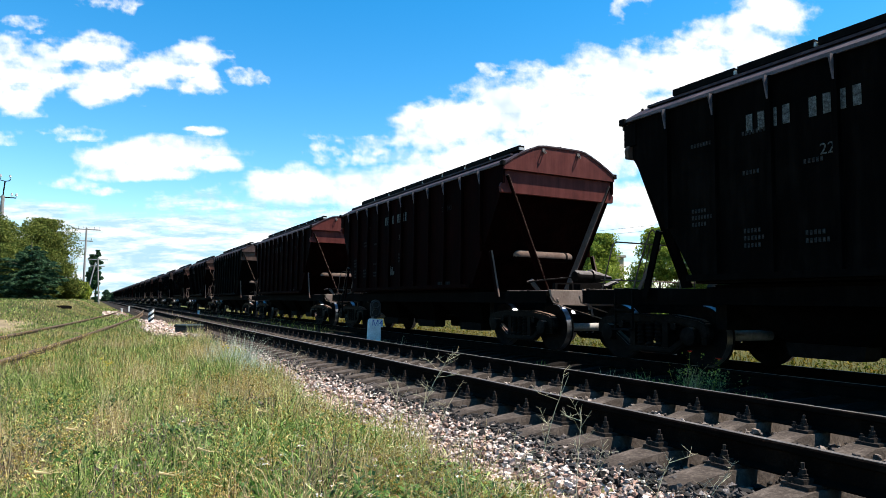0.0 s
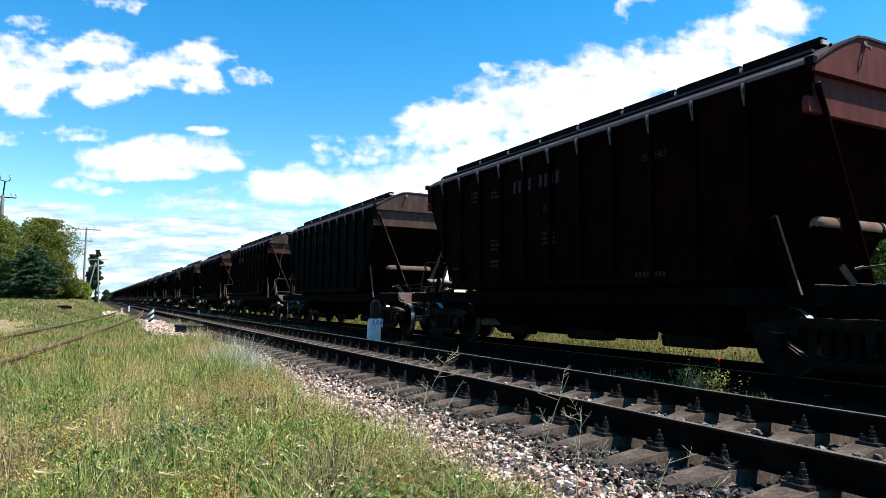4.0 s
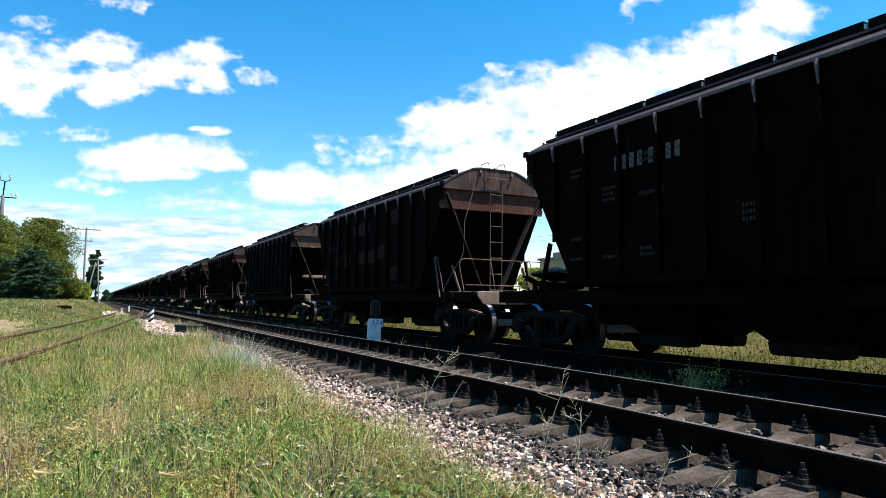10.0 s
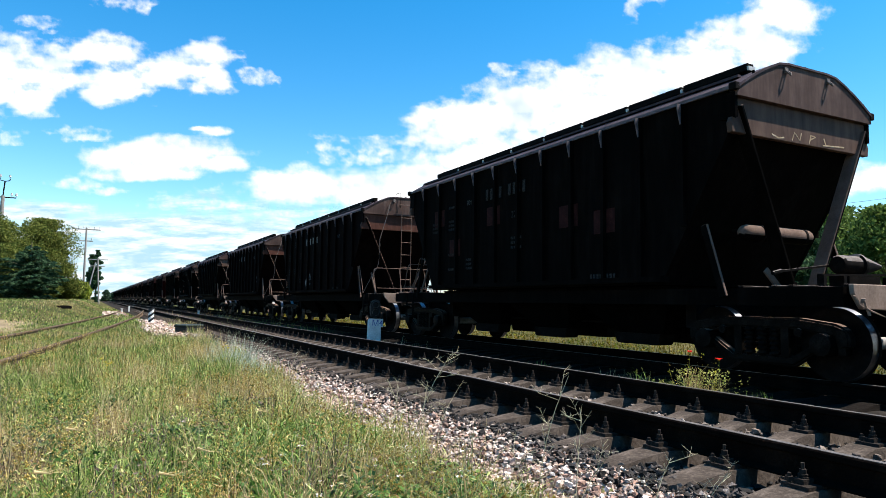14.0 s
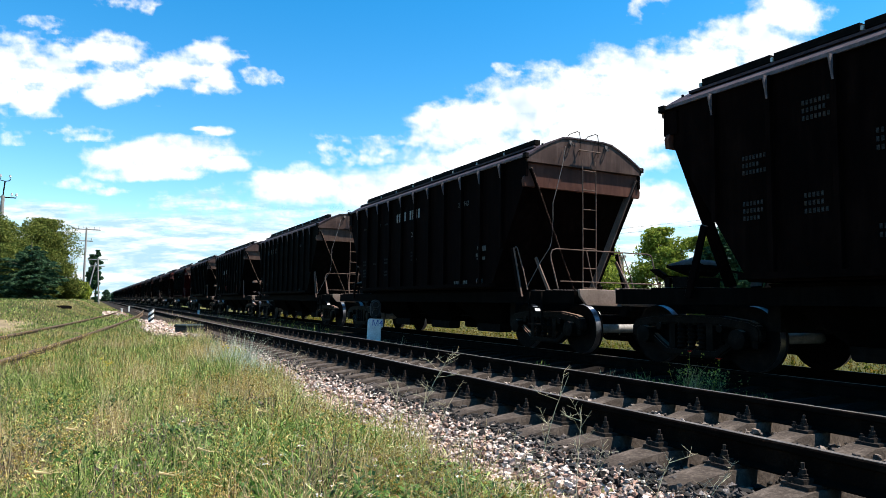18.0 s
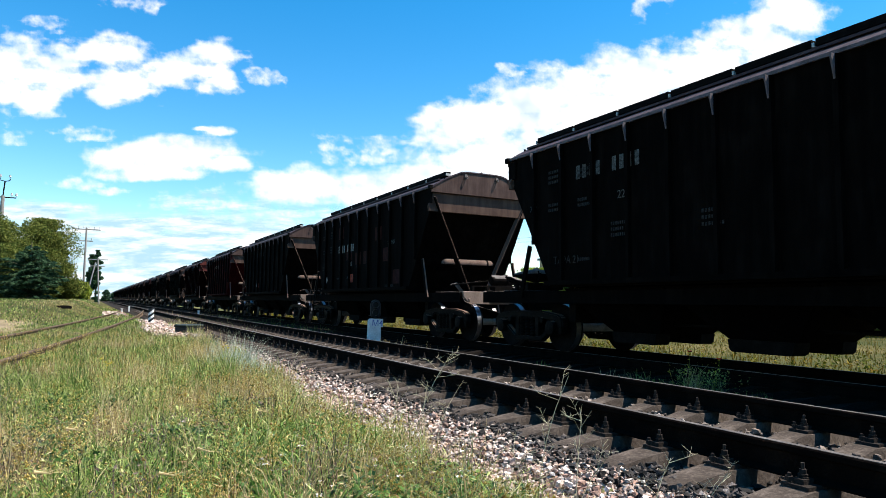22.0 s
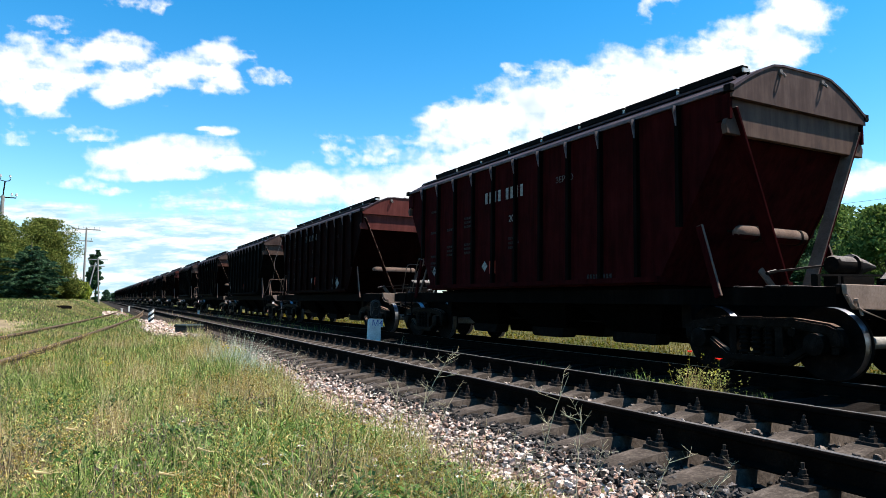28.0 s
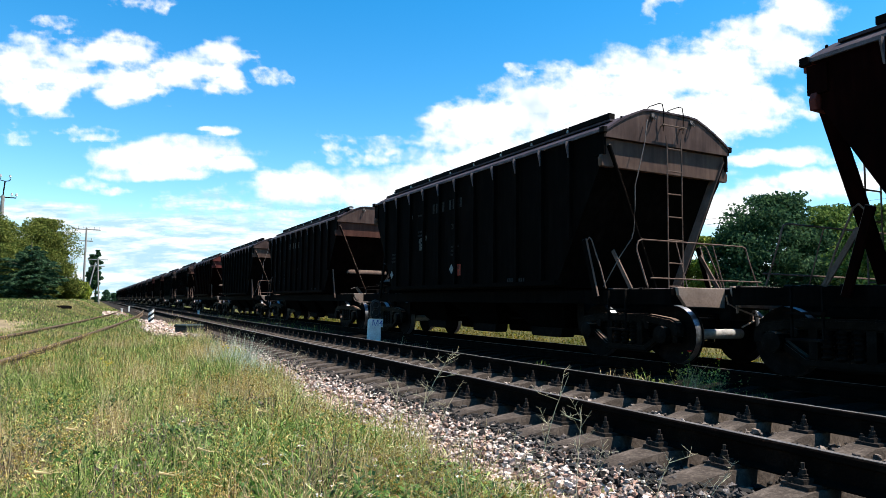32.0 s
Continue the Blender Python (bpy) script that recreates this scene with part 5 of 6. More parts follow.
seed_heads("weed_bloom", 10, lambda r: (6.9 + r.normal() * 0.13, 6.12 + r.normal() * 0.16), 61, M_YELLOW, "pale yellow bloom on the weeds between the tracks", (0.45, 0.72), (3, 6), (0.006, 0.010))


def dead_stalk(x, y, h, dx, dy, twigs, seed):
    r = random.Random(seed)
    z = max(bed_z(x), ground_z(x, y)) if x > 1.9 else ground_z(x, y)
    bm = bmesh.new()
    pts = [Vector((x + dx * f * f, y + dy * f * f, z + h * f)) for f in (0, 0.25, 0.5, 0.75, 1.0)]
    for i, (a, b) in enumerate(zip(pts, pts[1:])):
        rod(bm, a, b, 0.0034 - 0.0005 * i, 5, 0.0029 - 0.0005 * i)
    for i in range(twigs):
        f = r.uniform(0.3, 0.95)
        o = Vector((x + dx * f * f, y + dy * f * f, z + h * f))
        d = Vector((r.uniform(-1, 1), r.uniform(-1, 1), r.uniform(0.2, 1.1))) * r.uniform(0.06, 0.16)
        rod(bm, o, o + d, 0.0018, 4, 0.0011)
        for _ in range(5):
            o2 = o + d * r.uniform(0.5, 1.0)
            rod(bm, o2, o2 + Vector((r.uniform(-1, 1), r.uniform(-1, 1), r.uniform(0, 1))) * 0.05, 0.0011, 3, 0.0007)
    ob = part("dead_stalk", bm, M_STEM)
    tagged(ob, "thin dry branching weed stalk over the ballast", "weed", "dead weed stalks")


for i, a in enumerate(((2.33, 3.28, 0.76, 0.18, -0.05, 10), (2.42, 3.05, 0.55, 0.14, 0.12, 9), (2.15, 3.15, 0.40, -0.05, 0.1, 8), (2.25, 2.85, 0.34, 0.2, 0.0, 6), (2.15, 4.60, 0.78, 0.25, -0.10, 11), (2.30, 5.1, 0.55, -0.12, 0.1, 10), (2.25, 4.7, 0.52, 0.15, 0.2, 10), (2.10, 4.9, 0.5, 0.1, 0.1, 9), (2.55, 5.0, 0.38, 0.2, 0.1, 6), (2.0, 3.5, 0.36, 0.05, 0.05, 6), (2.7, 2.75, 0.30, 0.18, 0.05, 6), (1.95, 6.5, 0.40, 0.1, 0.0, 6), (2.2, 8.2, 0.42, 0.1, 0.0, 6), (2.5, 9.5, 0.45, 0.12, 0.05, 6), (2.9, 2.6, 0.25, 0.15, -0.05, 5))):
    dead_stalk(*a, 80 + i)


# ---- signals, posts and boxes by the line ----
def dwarf_signal():
    root = new("dwarf_signal")
    root.location = (6.85, 17.35, -0.14)
    root.rotation_euler = (0, 0, radians(-18))
    bm = bmesh.new()
    prism(bm, [(-0.19, 0.0), (0.19, 0.0), (0.165, 0.78), (-0.165, 0.78)], 1, -0.17, 0.17)
    bevel(bm, 0.025, 2)
    part("pedestal", bm, M_WHITEWASH, root, "whitewashed concrete pedestal")
    bm = bmesh.new()
    box(bm, -0.09, 0.23, -0.195, -0.180, 0.56, 0.78)
    plate = part("number_plate", bm, M_WHITEWASH, root)
    cu = bpy.data.curves.new("lettering", "FONT")
    cu.body, cu.size, cu.extrude = "М4", 0.22, 0.002
    tmp = bpy.data.objects.new("lettering", cu)
    scene.collection.objects.link(tmp)
    me = bpy.data.meshes.new_from_object(tmp.evaluated_get(bpy.context.evaluated_depsgraph_get()))
    bpy.data.objects.remove(tmp)
    me.materials.clear()
    me.materials.append(M_BLUE)
    again("lettering", me, plate, pose(-0.075, -0.1975, 0.59, 90, 0, 0))
    bm = bmesh.new()
    prism(bm, [(-0.11, 0.84), (0.17, 0.84), (0.17, 1.18), (0.13, 1.27), (0.03, 1.30), (-0.07, 1.27), (-0.11, 1.18)], 1, -0.10, 0.12)
    bevel(bm, 0.02, 2)
    rod(bm, (0.03, 0, 0.78), (0.03, 0, 0.86), 0.05, 10)
    head = part("signal_head", bm, M_BLACK, root, "black two-lamp signal head")
    for z in (0.95, 1.16):
        bm = bmesh.new()
        turned(bm, [(0.0, 0.078), (0.0, 0.092), (0.17, 0.092), (0.17, 0.084), (0.02, 0.078)], 16, pose(0.03, -0.09, z, 0, 0, -90))
        smooth(part("visor", bm, M_BLACK, head))
    tagged(root, "dwarf shunting signal, black head on a whitewashed pedestal", "signal")


dwarf_signal()


def striped_post(x, y, h, r):
    root = new("striped_post")
    root.location = (x, y, 0)
    n = 6
    for i in range(n):
        bm = bmesh.new()
        rod(bm, (0, 0, h * i / n), (0, 0, h * (i + 1) / n), r, 14)
        for v in bm.verts:
            v.co.z += v.co.x * 0.8 * (0 if (i == 0 and v.co.z < 0.01) or (i == n - 1 and v.co.z > h - 0.01) else 1)
        part("stripe", bm, M_WHITEWASH if i % 2 == 0 else M_BLACK, root)
    tagged(root, "short white post with slanting black stripes", "post")


striped_post(2.31, 32.9, 0.68, 0.115)


def small_post(x, y, h):
    bm = bmesh.new()
    box(bm, x - 0.06, x + 0.06, y - 0.05, y + 0.05, 0.0, h)
    box(bm, x - 0.075, x + 0.075, y - 0.065, y + 0.065, h - 0.05, h)
    bevel(bm, 0.01)
    tagged(part("marker_post", bm, M_WHITEWASH), "small whitewashed marker post beside the points", "post", "marker posts")


for x, y, h in ((2.7, 63.6, 0.48), (1.9, 56.5, 0.36), (6.1, 46.5, 0.40)):
    small_post(x, y, h)


def old_sleeper():
    bm = bmesh.new()
    prism(bm, [(-0.42, 0.0), (0.42, 0.0), (0.40, 0.17), (0.05, 0.19), (-0.38, 0.16)], 1, -0.12, 0.12)
    bevel(bm, 0.02, 2)
    ob = part("old_sleeper", bm, M_TIE)
    ob.location, ob.rotation_euler = (-1.55, 45.0, ground_z(-1.55, 45.0) + 0.02), (0, 0, radians(8))
    tagged(ob, "short piece of dark creosoted sleeper lying in the grass", "sleeper")


old_sleeper()


def points_machine():
    root = new("points_machine")
    root.location = (2.75, 23.0, 0)
    root.rotation_euler = (0, 0, radians(38))
    bm = bmesh.new()
    box(bm, -0.38, 0.38, -0.24, 0.24, -0.12, 0.22)
    bevel(bm, 0.03)
    part("case", bm, M_BLACK, root)
    bm = bmesh.new()
    box(bm, -0.40, 0.40, -0.26, 0.26, 0.222, 0.30)
    bevel(bm, 0.025)
    part("lid", bm, M_DARKGREEN, root, "dark green cast lid")
    bm = bmesh.new()
    rod(bm, (0.36, 0.1, 0.10), (0.9, 0.1, 0.10), 0.025, 8)
    part("drive_rod", bm, M_GEAR, root)
    tagged(root, "black cast-iron points machine in the grass", "points machine")


M_DARKGREEN = plain("dark_green_paint", (0.014, 0.022, 0.018))
points_machine()


def sand_patch():
    bm = bmesh.new()
    rows = []
    for j in range(13):
        y = 25.0 + j * 0.72
        rows.append([])
        for i in range(9):
            x = -5.6 + i * 0.42 + 0.6 * noise.noise(Vector((i * 0.6, j * 0.5, 1)))
            mid = math.hypot((i - 4) / 4.5, (j - 6) / 6.5)
            rows[-1].append(bm.verts.new((x, y, ground_z(x, y) + 0.05 * (1 - mid) + 0.015)))
    for a, b in zip(rows, rows[1:]):
        for i in range(8):
            bm.faces.new((a[i], a[i + 1], b[i + 1], b[i]))
    tagged(part("bare_earth", bm, M_SAND), "patch of bare sandy earth in the meadow", "ground", kind="structure")


sand_patch()


# ---- poles and wires ----
M_POLE = surface("weathered_pole_wood", (0.14, 0.125, 0.11), (0.24, 0.22, 0.20), (0.34, 0.32, 0.29), 3, 40, 0.9, 0, 0.5, 0.01, (1, 1, 0.15))


def insulator(parent, x, y, z, big=1.0):
    bm = bmesh.new()
    rod(bm, (x, y, z), (x, y, z + 0.16 * big), 0.012 * big, 6)
    rod(bm, (x, y, z + 0.10 * big), (x, y, z + 0.22 * big), 0.06 * big, 8, 0.04 * big)
    part("insulator", bm, M_GALV, parent)


def telegraph_pole(x, y, h, arms, r=0.16, lean=0.0):
    root = new("telegraph_pole")
    root.location = (x, y, ground_z(x, y) - 0.1)
    bm = bmesh.new()
    rod(bm, (0, 0, 0), (lean, 0, h), r, 12, r * 0.7)
    part("shaft", bm, M_POLE, root)
    for z, w, n in arms:
        bm = bmesh.new()
        box(bm, -w / 2, w / 2, -0.06, 0.06, z - 0.07, z + 0.07)
        arm = part("crossarm", bm, M_POLE, root)
        for i in range(n):
            insulator(arm, -w / 2 + 0.12 + (w - 0.24) * i / max(1, n - 1), 0, z + 0.07, 1.4)
    tagged(root, "weathered telegraph pole with insulators on a crossarm", "utility pole", "poles along the siding")
    return root


telegraph_pole(-1.35, 102.0, 9.75, ((9.5, 3.4, 6), (7.95, 1.6, 2)))


def mast():
    root = new("mast")
    root.location = (-8.3, 76.7, ground_z(-8.3, 76.7) - 0.47)
    bm = bmesh.new()
    rod(bm, (0, 0, 0), (0, 0, 10.4), 0.22, 12, 0.16)
    part("shaft", bm, M_POLE, root, "concrete lower mast")
    bm = bmesh.new()
    rod(bm, (0.0, 0, 10.3), (0.10, 0, 11.8), 0.06, 8)
    bar(bm, (-1.0, 0, 10.25), (1.1, 0, 10.25), 0.10, 0.10)
    pipe(bm, [(-0.28, 0, 12.1), (-0.28, 0, 11.9), (0.10, 0, 11.8), (0.50, 0, 11.9), (0.50, 0, 12.1)], 0.05, 6)
    top = part("top_frame", bm, M_GEAR, root)
    for x, z in ((-0.28, 12.05), (0.50, 12.05), (0.72, 10.3), (1.1, 10.3), (-0.98, 10.3)):
        insulator(top, x, 0, z, 1.8)
    tagged(root, "power mast with a steel top frame above the trees", "utility pole")


mast()


def a_frame_pole():
    root = new("a_frame_pole")
    root.location = (0.3, 150.0, 0.1)
    bm = bmesh.new()
    rod(bm, (-1.9, 0, 0), (-0.35, 0, 8.2), 0.15, 10, 0.11)
    part("leg", bm, M_POLE, root)
    bm = bmesh.new()
    rod(bm, (0.55, 0, 0), (0.0, 0, 9.0), 0.16, 10, 0.12)
    part("leg", bm, M_POLE, root)
    for z, w in ((8.7, 3.6), (7.4, 2.6)):
        bm = bmesh.new()
        box(bm, -w / 2, w / 2, -0.07, 0.07, z - 0.08, z + 0.08)
        part("crossarm", bm, M_POLE, root)
    tagged(root, "wooden pole with a raking brace and two crossarms", "utility pole")


a_frame_pole()


def wire(a, b, sag, r=0.02):
    bm = bmesh.new()
    pts = []
    for i in range(13):
        f = i / 12
        pts.append(Vector(a).lerp(Vector(b), f) - Vector((0, 0, sag * 4 * f * (1 - f))))
    pipe(bm, pts, r, 4)
    tagged(part("overhead_wire", bm, M_BLACK), "thin dark overhead wire behind the trees", "wire", "overhead wires")


WIRE_A, WIRE_B = Vector((58.95, 158.91, 14.27)), Vector((85.67, 38.73, 14.73))
for spot in (WIRE_A, WIRE_B):
    telegraph_pole(spot.x, spot.y, spot.z - ground_z(spot.x, spot.y) + 0.1, ((spot.z - ground_z(spot.x, spot.y) - 0.02, 1.4, 2), (spot.z - ground_z(spot.x, spot.y) - 0.92, 1.4, 2)))
wire(WIRE_A + Vector((0.4, 0, 0)), WIRE_B + Vector((0.4, 0, 0)), 0.9)
wire(WIRE_A - Vector((0.4, 0, 0.9)), WIRE_B - Vector((0.4, 0, 0.9)), 0.9)


# ---- trees ----
def leaf_material(name, dark, mid, light):
    return island(name, [(0.0, dark), (0.5, mid), (1.0, light)], 0.8, 0.35, 0.05)


M_LEAF_DARK = leaf_material("dark_green_leaves", (0.016, 0.042, 0.020), (0.036, 0.080, 0.036), (0.080, 0.14, 0.060))
M_LEAF_MID = leaf_material("mid_green_leaves", (0.04, 0.078, 0.016), (0.09, 0.145, 0.032), (0.18, 0.24, 0.065))
M_LEAF_LIGHT = leaf_material("light_green_leaves", (0.085, 0.125, 0.016), (0.19, 0.24, 0.034), (0.35, 0.38, 0.075))
M_LEAF_BLUE = leaf_material("blue_green_needles", (0.008, 0.026, 0.013), (0.030, 0.070, 0.034), (0.11, 0.18, 0.090))
M_LEAF_OLIVE = leaf_material("olive_leaves", (0.042, 0.062, 0.012), (0.105, 0.130, 0.026), (0.23, 0.235, 0.062))
M_BARK = surface("grey_brown_bark", (0.04, 0.03, 0.022), (0.085, 0.068, 0.05), (0.14, 0.115, 0.09), 5, 40, 0.95, 0, 0.9, 0.03, (1, 1, 0.2))


def tree(name, x, y, h, w, trunk, mat, seed, leaves, leaf, label, base=0.15, slim=1.0):
    """Tapered trunk and limbs; the crown is many leaves in uneven clumps."""
    r = np.random.default_rng(seed)
    g = ground_z(x, y) - 0.05
    root = new(name)
    root.location = (x, y, g)
    bm = bmesh.new()
    rod(bm, (0, 0, 0), (0.1, 0, h * 0.45), trunk, 9, trunk * 0.6)
    rod(bm, (0.1, 0, h * 0.45), (0.0, 0.1, h * 0.85), trunk * 0.6, 7, trunk * 0.15)
    clumps = []
    for i in range(int(34 + 14 * w / 3)):
        f = base + (1 - base) * r.random() ** 0.85
        reach = w / 2 * slim * math.sin(math.pi * min(1.0, 0.18 + 0.80 * (f - base) / (1 - base))) ** 0.7
        a = r.uniform(0, 6.283)
        d = reach * r.uniform(0.25, 0.95)
        c = np.array([math.cos(a) * d, math.sin(a) * d, h * f])
        clumps.append((c, r.uniform(0.10, 0.21) * w * (0.8 if f > 0.85 else 1.0)))
        if i % 2 == 0:
            s = max(0.1, f - 0.22) * h
            rod(bm, (0.05, 0, s), tuple(c), trunk * 0.28, 5, trunk * 0.06)
    part("trunk", bm, M_BARK, root)
    per = leaves // len(clumps)
    pos = []
    for c, rad in clumps:
        v = r.normal(size=(per, 3))
        v /= np.linalg.norm(v, axis=1)[:, None]
        pos.append(c + v * (rad * r.uniform(0.1, 1.2, per) ** 0.55)[:, None] * np.array([1, 1, 0.75]))
    p = np.concatenate(pos)
    p = p[(p[:, 2] > 0.1) & (p[:, 2] < h)]
    n = len(p)
    size = leaf * r.uniform(0.55, 1.35, (n, 1))
    u = r.normal(size=(n, 3))
    u /= np.linalg.norm(u, axis=1)[:, None]
    q = np.cross(u, r.normal(size=(n, 3)))
    q /= np.linalg.norm(q, axis=1)[:, None]
    verts = np.stack((p - u * size, p + q * size * 0.55, p + u * size, p - q * size * 0.55), 1).reshape(-1, 3).tolist()
    faces = np.arange(4 * n).reshape(-1, 4).tolist()
    from_lists("crown", verts, faces, mat, root)
    return tagged(root, label, "tree")


def spruce(x, y, h, w, seed, mat):
    """A low spruce: whorls of boughs that rise and droop, with flat sprays of needles."""
    r = np.random.default_rng(seed)
    root = new("conifer")
    root.location = (x, y, ground_z(x, y) - 0.05)
    bm = bmesh.new()
    rod(bm, (0, 0, 0), (0, 0, h * 0.95), 0.13, 8, 0.02)
    verts = []
    for lv in range(17):
        f = (lv + 0.3) / 17
        reach = w / 2 * (1 - f ** 1.6) ** 0.6 * (0.72 + 0.28 * min(1.0, f * 5))
        for b in range(int(11 - 5 * f)):
            a = r.uniform(0, 6.283)
            c, s = math.cos(a), math.sin(a)
            long = reach * r.uniform(0.7, 1.12)
            z0 = h * f * 0.86 + r.normal() * 0.12
            rise = r.uniform(0.05, 0.9)
            tip = (c * long, s * long, z0 + rise * long * 0.35)
            rod(bm, (0, 0, z0), tip, 0.022, 4, 0.006)
            for _ in range(int(50 + 75 * long)):
                q = r.random() ** 0.6
                side = r.normal() * 0.20 * long * (1.15 - q)
                px, py = c * long * q - s * side, s * long * q + c * side
                pz = z0 + rise * long * q * (1 - 0.65 * q) + r.normal() * 0.04 - abs(side) * 0.25
                d = np.array([c, s, r.uniform(-0.7, 0.1)]) + np.array([-s, c, 0.0]) * np.sign(side) * r.uniform(0.2, 1.1)
                d /= np.linalg.norm(d)
                n = np.cross(d, r.normal(size=3))
                n /= np.linalg.norm(n)
                p, g = np.array([px, py, pz]), r.uniform(0.07, 0.15)
                verts += [tuple(p - d * g), tuple(p + n * g * 0.3), tuple(p + d * g), tuple(p - n * g * 0.3)]
    part("trunk", bm, M_BARK, root)
    from_lists("crown", verts, np.arange(len(verts)).reshape(-1, 4).tolist(), mat, root)
    return tagged(root, "dense low blue-green spruce with feathery boughs", "conifer")


# along the siding
tree("tree", -8.6, 68.0, 7.3, 8.0, 0.22, M_LEAF_OLIVE, 1, 60000, 0.085, "broad leafy tree with a rounded green crown", 0.03)
tree("tree", -4.4, 72.0, 7.5, 6.8, 0.20, M_LEAF_OLIVE, 2, 52000, 0.085, "leafy tree beside the siding", 0.03)
tree("tree", -12.5, 72.0, 7.2, 8.0, 0.2, M_LEAF_OLIVE, 3, 20000, 0.13, "leafy tree at the end of the row", 0.03)
tree("tree", -3.9, 78.0, 5.8, 3.8, 0.15, M_LEAF_OLIVE, 4, 26000, 0.085, "smaller leafy tree at the edge of the row", 0.02)
spruce(-4.2, 57.0, 4.5, 4.9, 5, M_LEAF_BLUE)
tree("tree", -6.4, 60.0, 4.2, 5.2, 0.15, M_LEAF_OLIVE, 6, 22000, 0.10, "dark low bushy tree under the leafy trees", 0.01)
tree("shrub", -2.6, 74.0, 1.9, 2.8, 0.08, M_LEAF_LIGHT, 7, 9000, 0.130, "light green shrub under the pole", 0.02)
tree("shrub", -1.5, 92.0, 2.2, 2.8, 0.08, M_LEAF_LIGHT, 8, 7500, 0.156, "light green shrub beside the siding", 0.02)
tree("poplar", 0.2, 165.0, 11.4, 3.0, 0.2, M_LEAF_DARK, 9, 24000, 0.14, "tall narrow dark poplar by the line", 0.03, 0.8)
tree("poplar", -0.9, 175.0, 10.4, 3.0, 0.2, M_LEAF_DARK, 10, 24000, 0.14, "tall narrow poplar in the distance", 0.03, 0.8)
tree("poplar", 4.6, 330.0, 5.0, 3.4, 0.2, M_LEAF_BLUE, 11, 3250, 0.420, "distant dark tree beyond the poles", 0.03)
tree("poplar", 8.0, 340.0, 3.8, 4.4, 0.2, M_LEAF_BLUE, 12, 2700, 0.420, "distant low tree by the line", 0.02)
# behind the train
tree("tree", 36.2, 26.8, 8.2, 8.0, 0.2, M_LEAF_DARK, 21, 33000, 0.111, "dark green broad-leaved tree behind the train", 0.02)
tree("tree", 34.2, 27.7, 6.3, 4.6, 0.15, M_LEAF_DARK, 22, 21000, 0.111, "dark leafy tree with low boughs", 0.02)
tree("tree", 40.5, 26.0, 7.8, 7.4, 0.2, M_LEAF_MID, 23, 22500, 0.117, "mid-green leafy tree in the row", 0.02)
tree("tree", 45.5, 23.5, 7.6, 8.0, 0.2, M_LEAF_MID, 24, 21000, 0.130, "broad mid-green tree in the row", 0.02)
tree("tree", 36.5, 20.5, 6.8, 6.0, 0.15, M_LEAF_MID, 25, 18000, 0.111, "leafy tree at the edge of the field", 0.02)
tree("tree", 42.5, 18.0, 6.6, 7.4, 0.15, M_LEAF_MID, 26, 18000, 0.117, "leafy tree at the edge of the field", 0.02)
tree("tree", 28.0, 33.0, 5.9, 4.6, 0.1, M_LEAF_LIGHT, 27, 24000, 0.085, "light yellow-green bushy tree behind the train", 0.01)
tree("shrub", 24.8, 35.0, 3.7, 4.2, 0.1, M_LEAF_LIGHT, 28, 15000, 0.085, "low light green bush in the field", 0.01)
tree("tree", 31.15, 31.1, 6.3, 4.4, 0.12, M_LEAF_LIGHT, 29, 26000, 0.085, "light yellow-green tree with a feathery crown", 0.01)
tree("tree", 32.9, 29.4, 5.7, 3.8, 0.1, M_LEAF_LIGHT, 30, 20000, 0.085, "light green tree beside the dark tree", 0.01)


# ---- the flat-roofed building beyond the field ----
M_OCHRE = surface("ochre_plaster", (0.26, 0.19, 0.11), (0.38, 0.29, 0.17), (0.46, 0.37, 0.24), 0.6, 12, 0.9, 0.0, 0.2, 0.01)
M_PANE = plain("dark_window_glass", (0.03, 0.035, 0.04), 0.15)


def flat_building():
    root = new("flat_building")
    root.location = (49.0, 61.0, ground_z(49.0, 61.0) - 0.1)
    bm = bmesh.new()
    box(bm, -2, 2, -5, 5, 0, 6.7)
    wall = part("wall", bm, M_OCHRE, root)
    bm = bmesh.new()
    box(bm, -2.2, 2.2, -5.2, 5.2, 6.703, 6.95)
    box(bm, -1.2, 1.2, 1.0, 3.5, 6.95, 7.6)
    part("roof", bm, M_MASONRY, root, "flat grey-brown roof slab with a stair head")
    for z in (1.2, 4.3):
        for i in range(4):
            bm = bmesh.new()
            c = -3.6 + i * 2.4
            box(bm, -2.03, -1.95, c - 0.6, c + 0.6, z, z + 1.4)
            part("window", bm, M_PANE, wall)
    tagged(root, "flat-roofed ochre plastered building beyond the field", "building")


M_MASONRY = surface("grey_brown_slab", (0.13, 0.11, 0.09), (0.22, 0.19, 0.16), (0.30, 0.26, 0.22), 2, 20, 0.9)
flat_building()


# ---- clouds: glowing sheets, far out over the horizon ----
FAR = 3000.0
SCALE = FAR / 1192.0


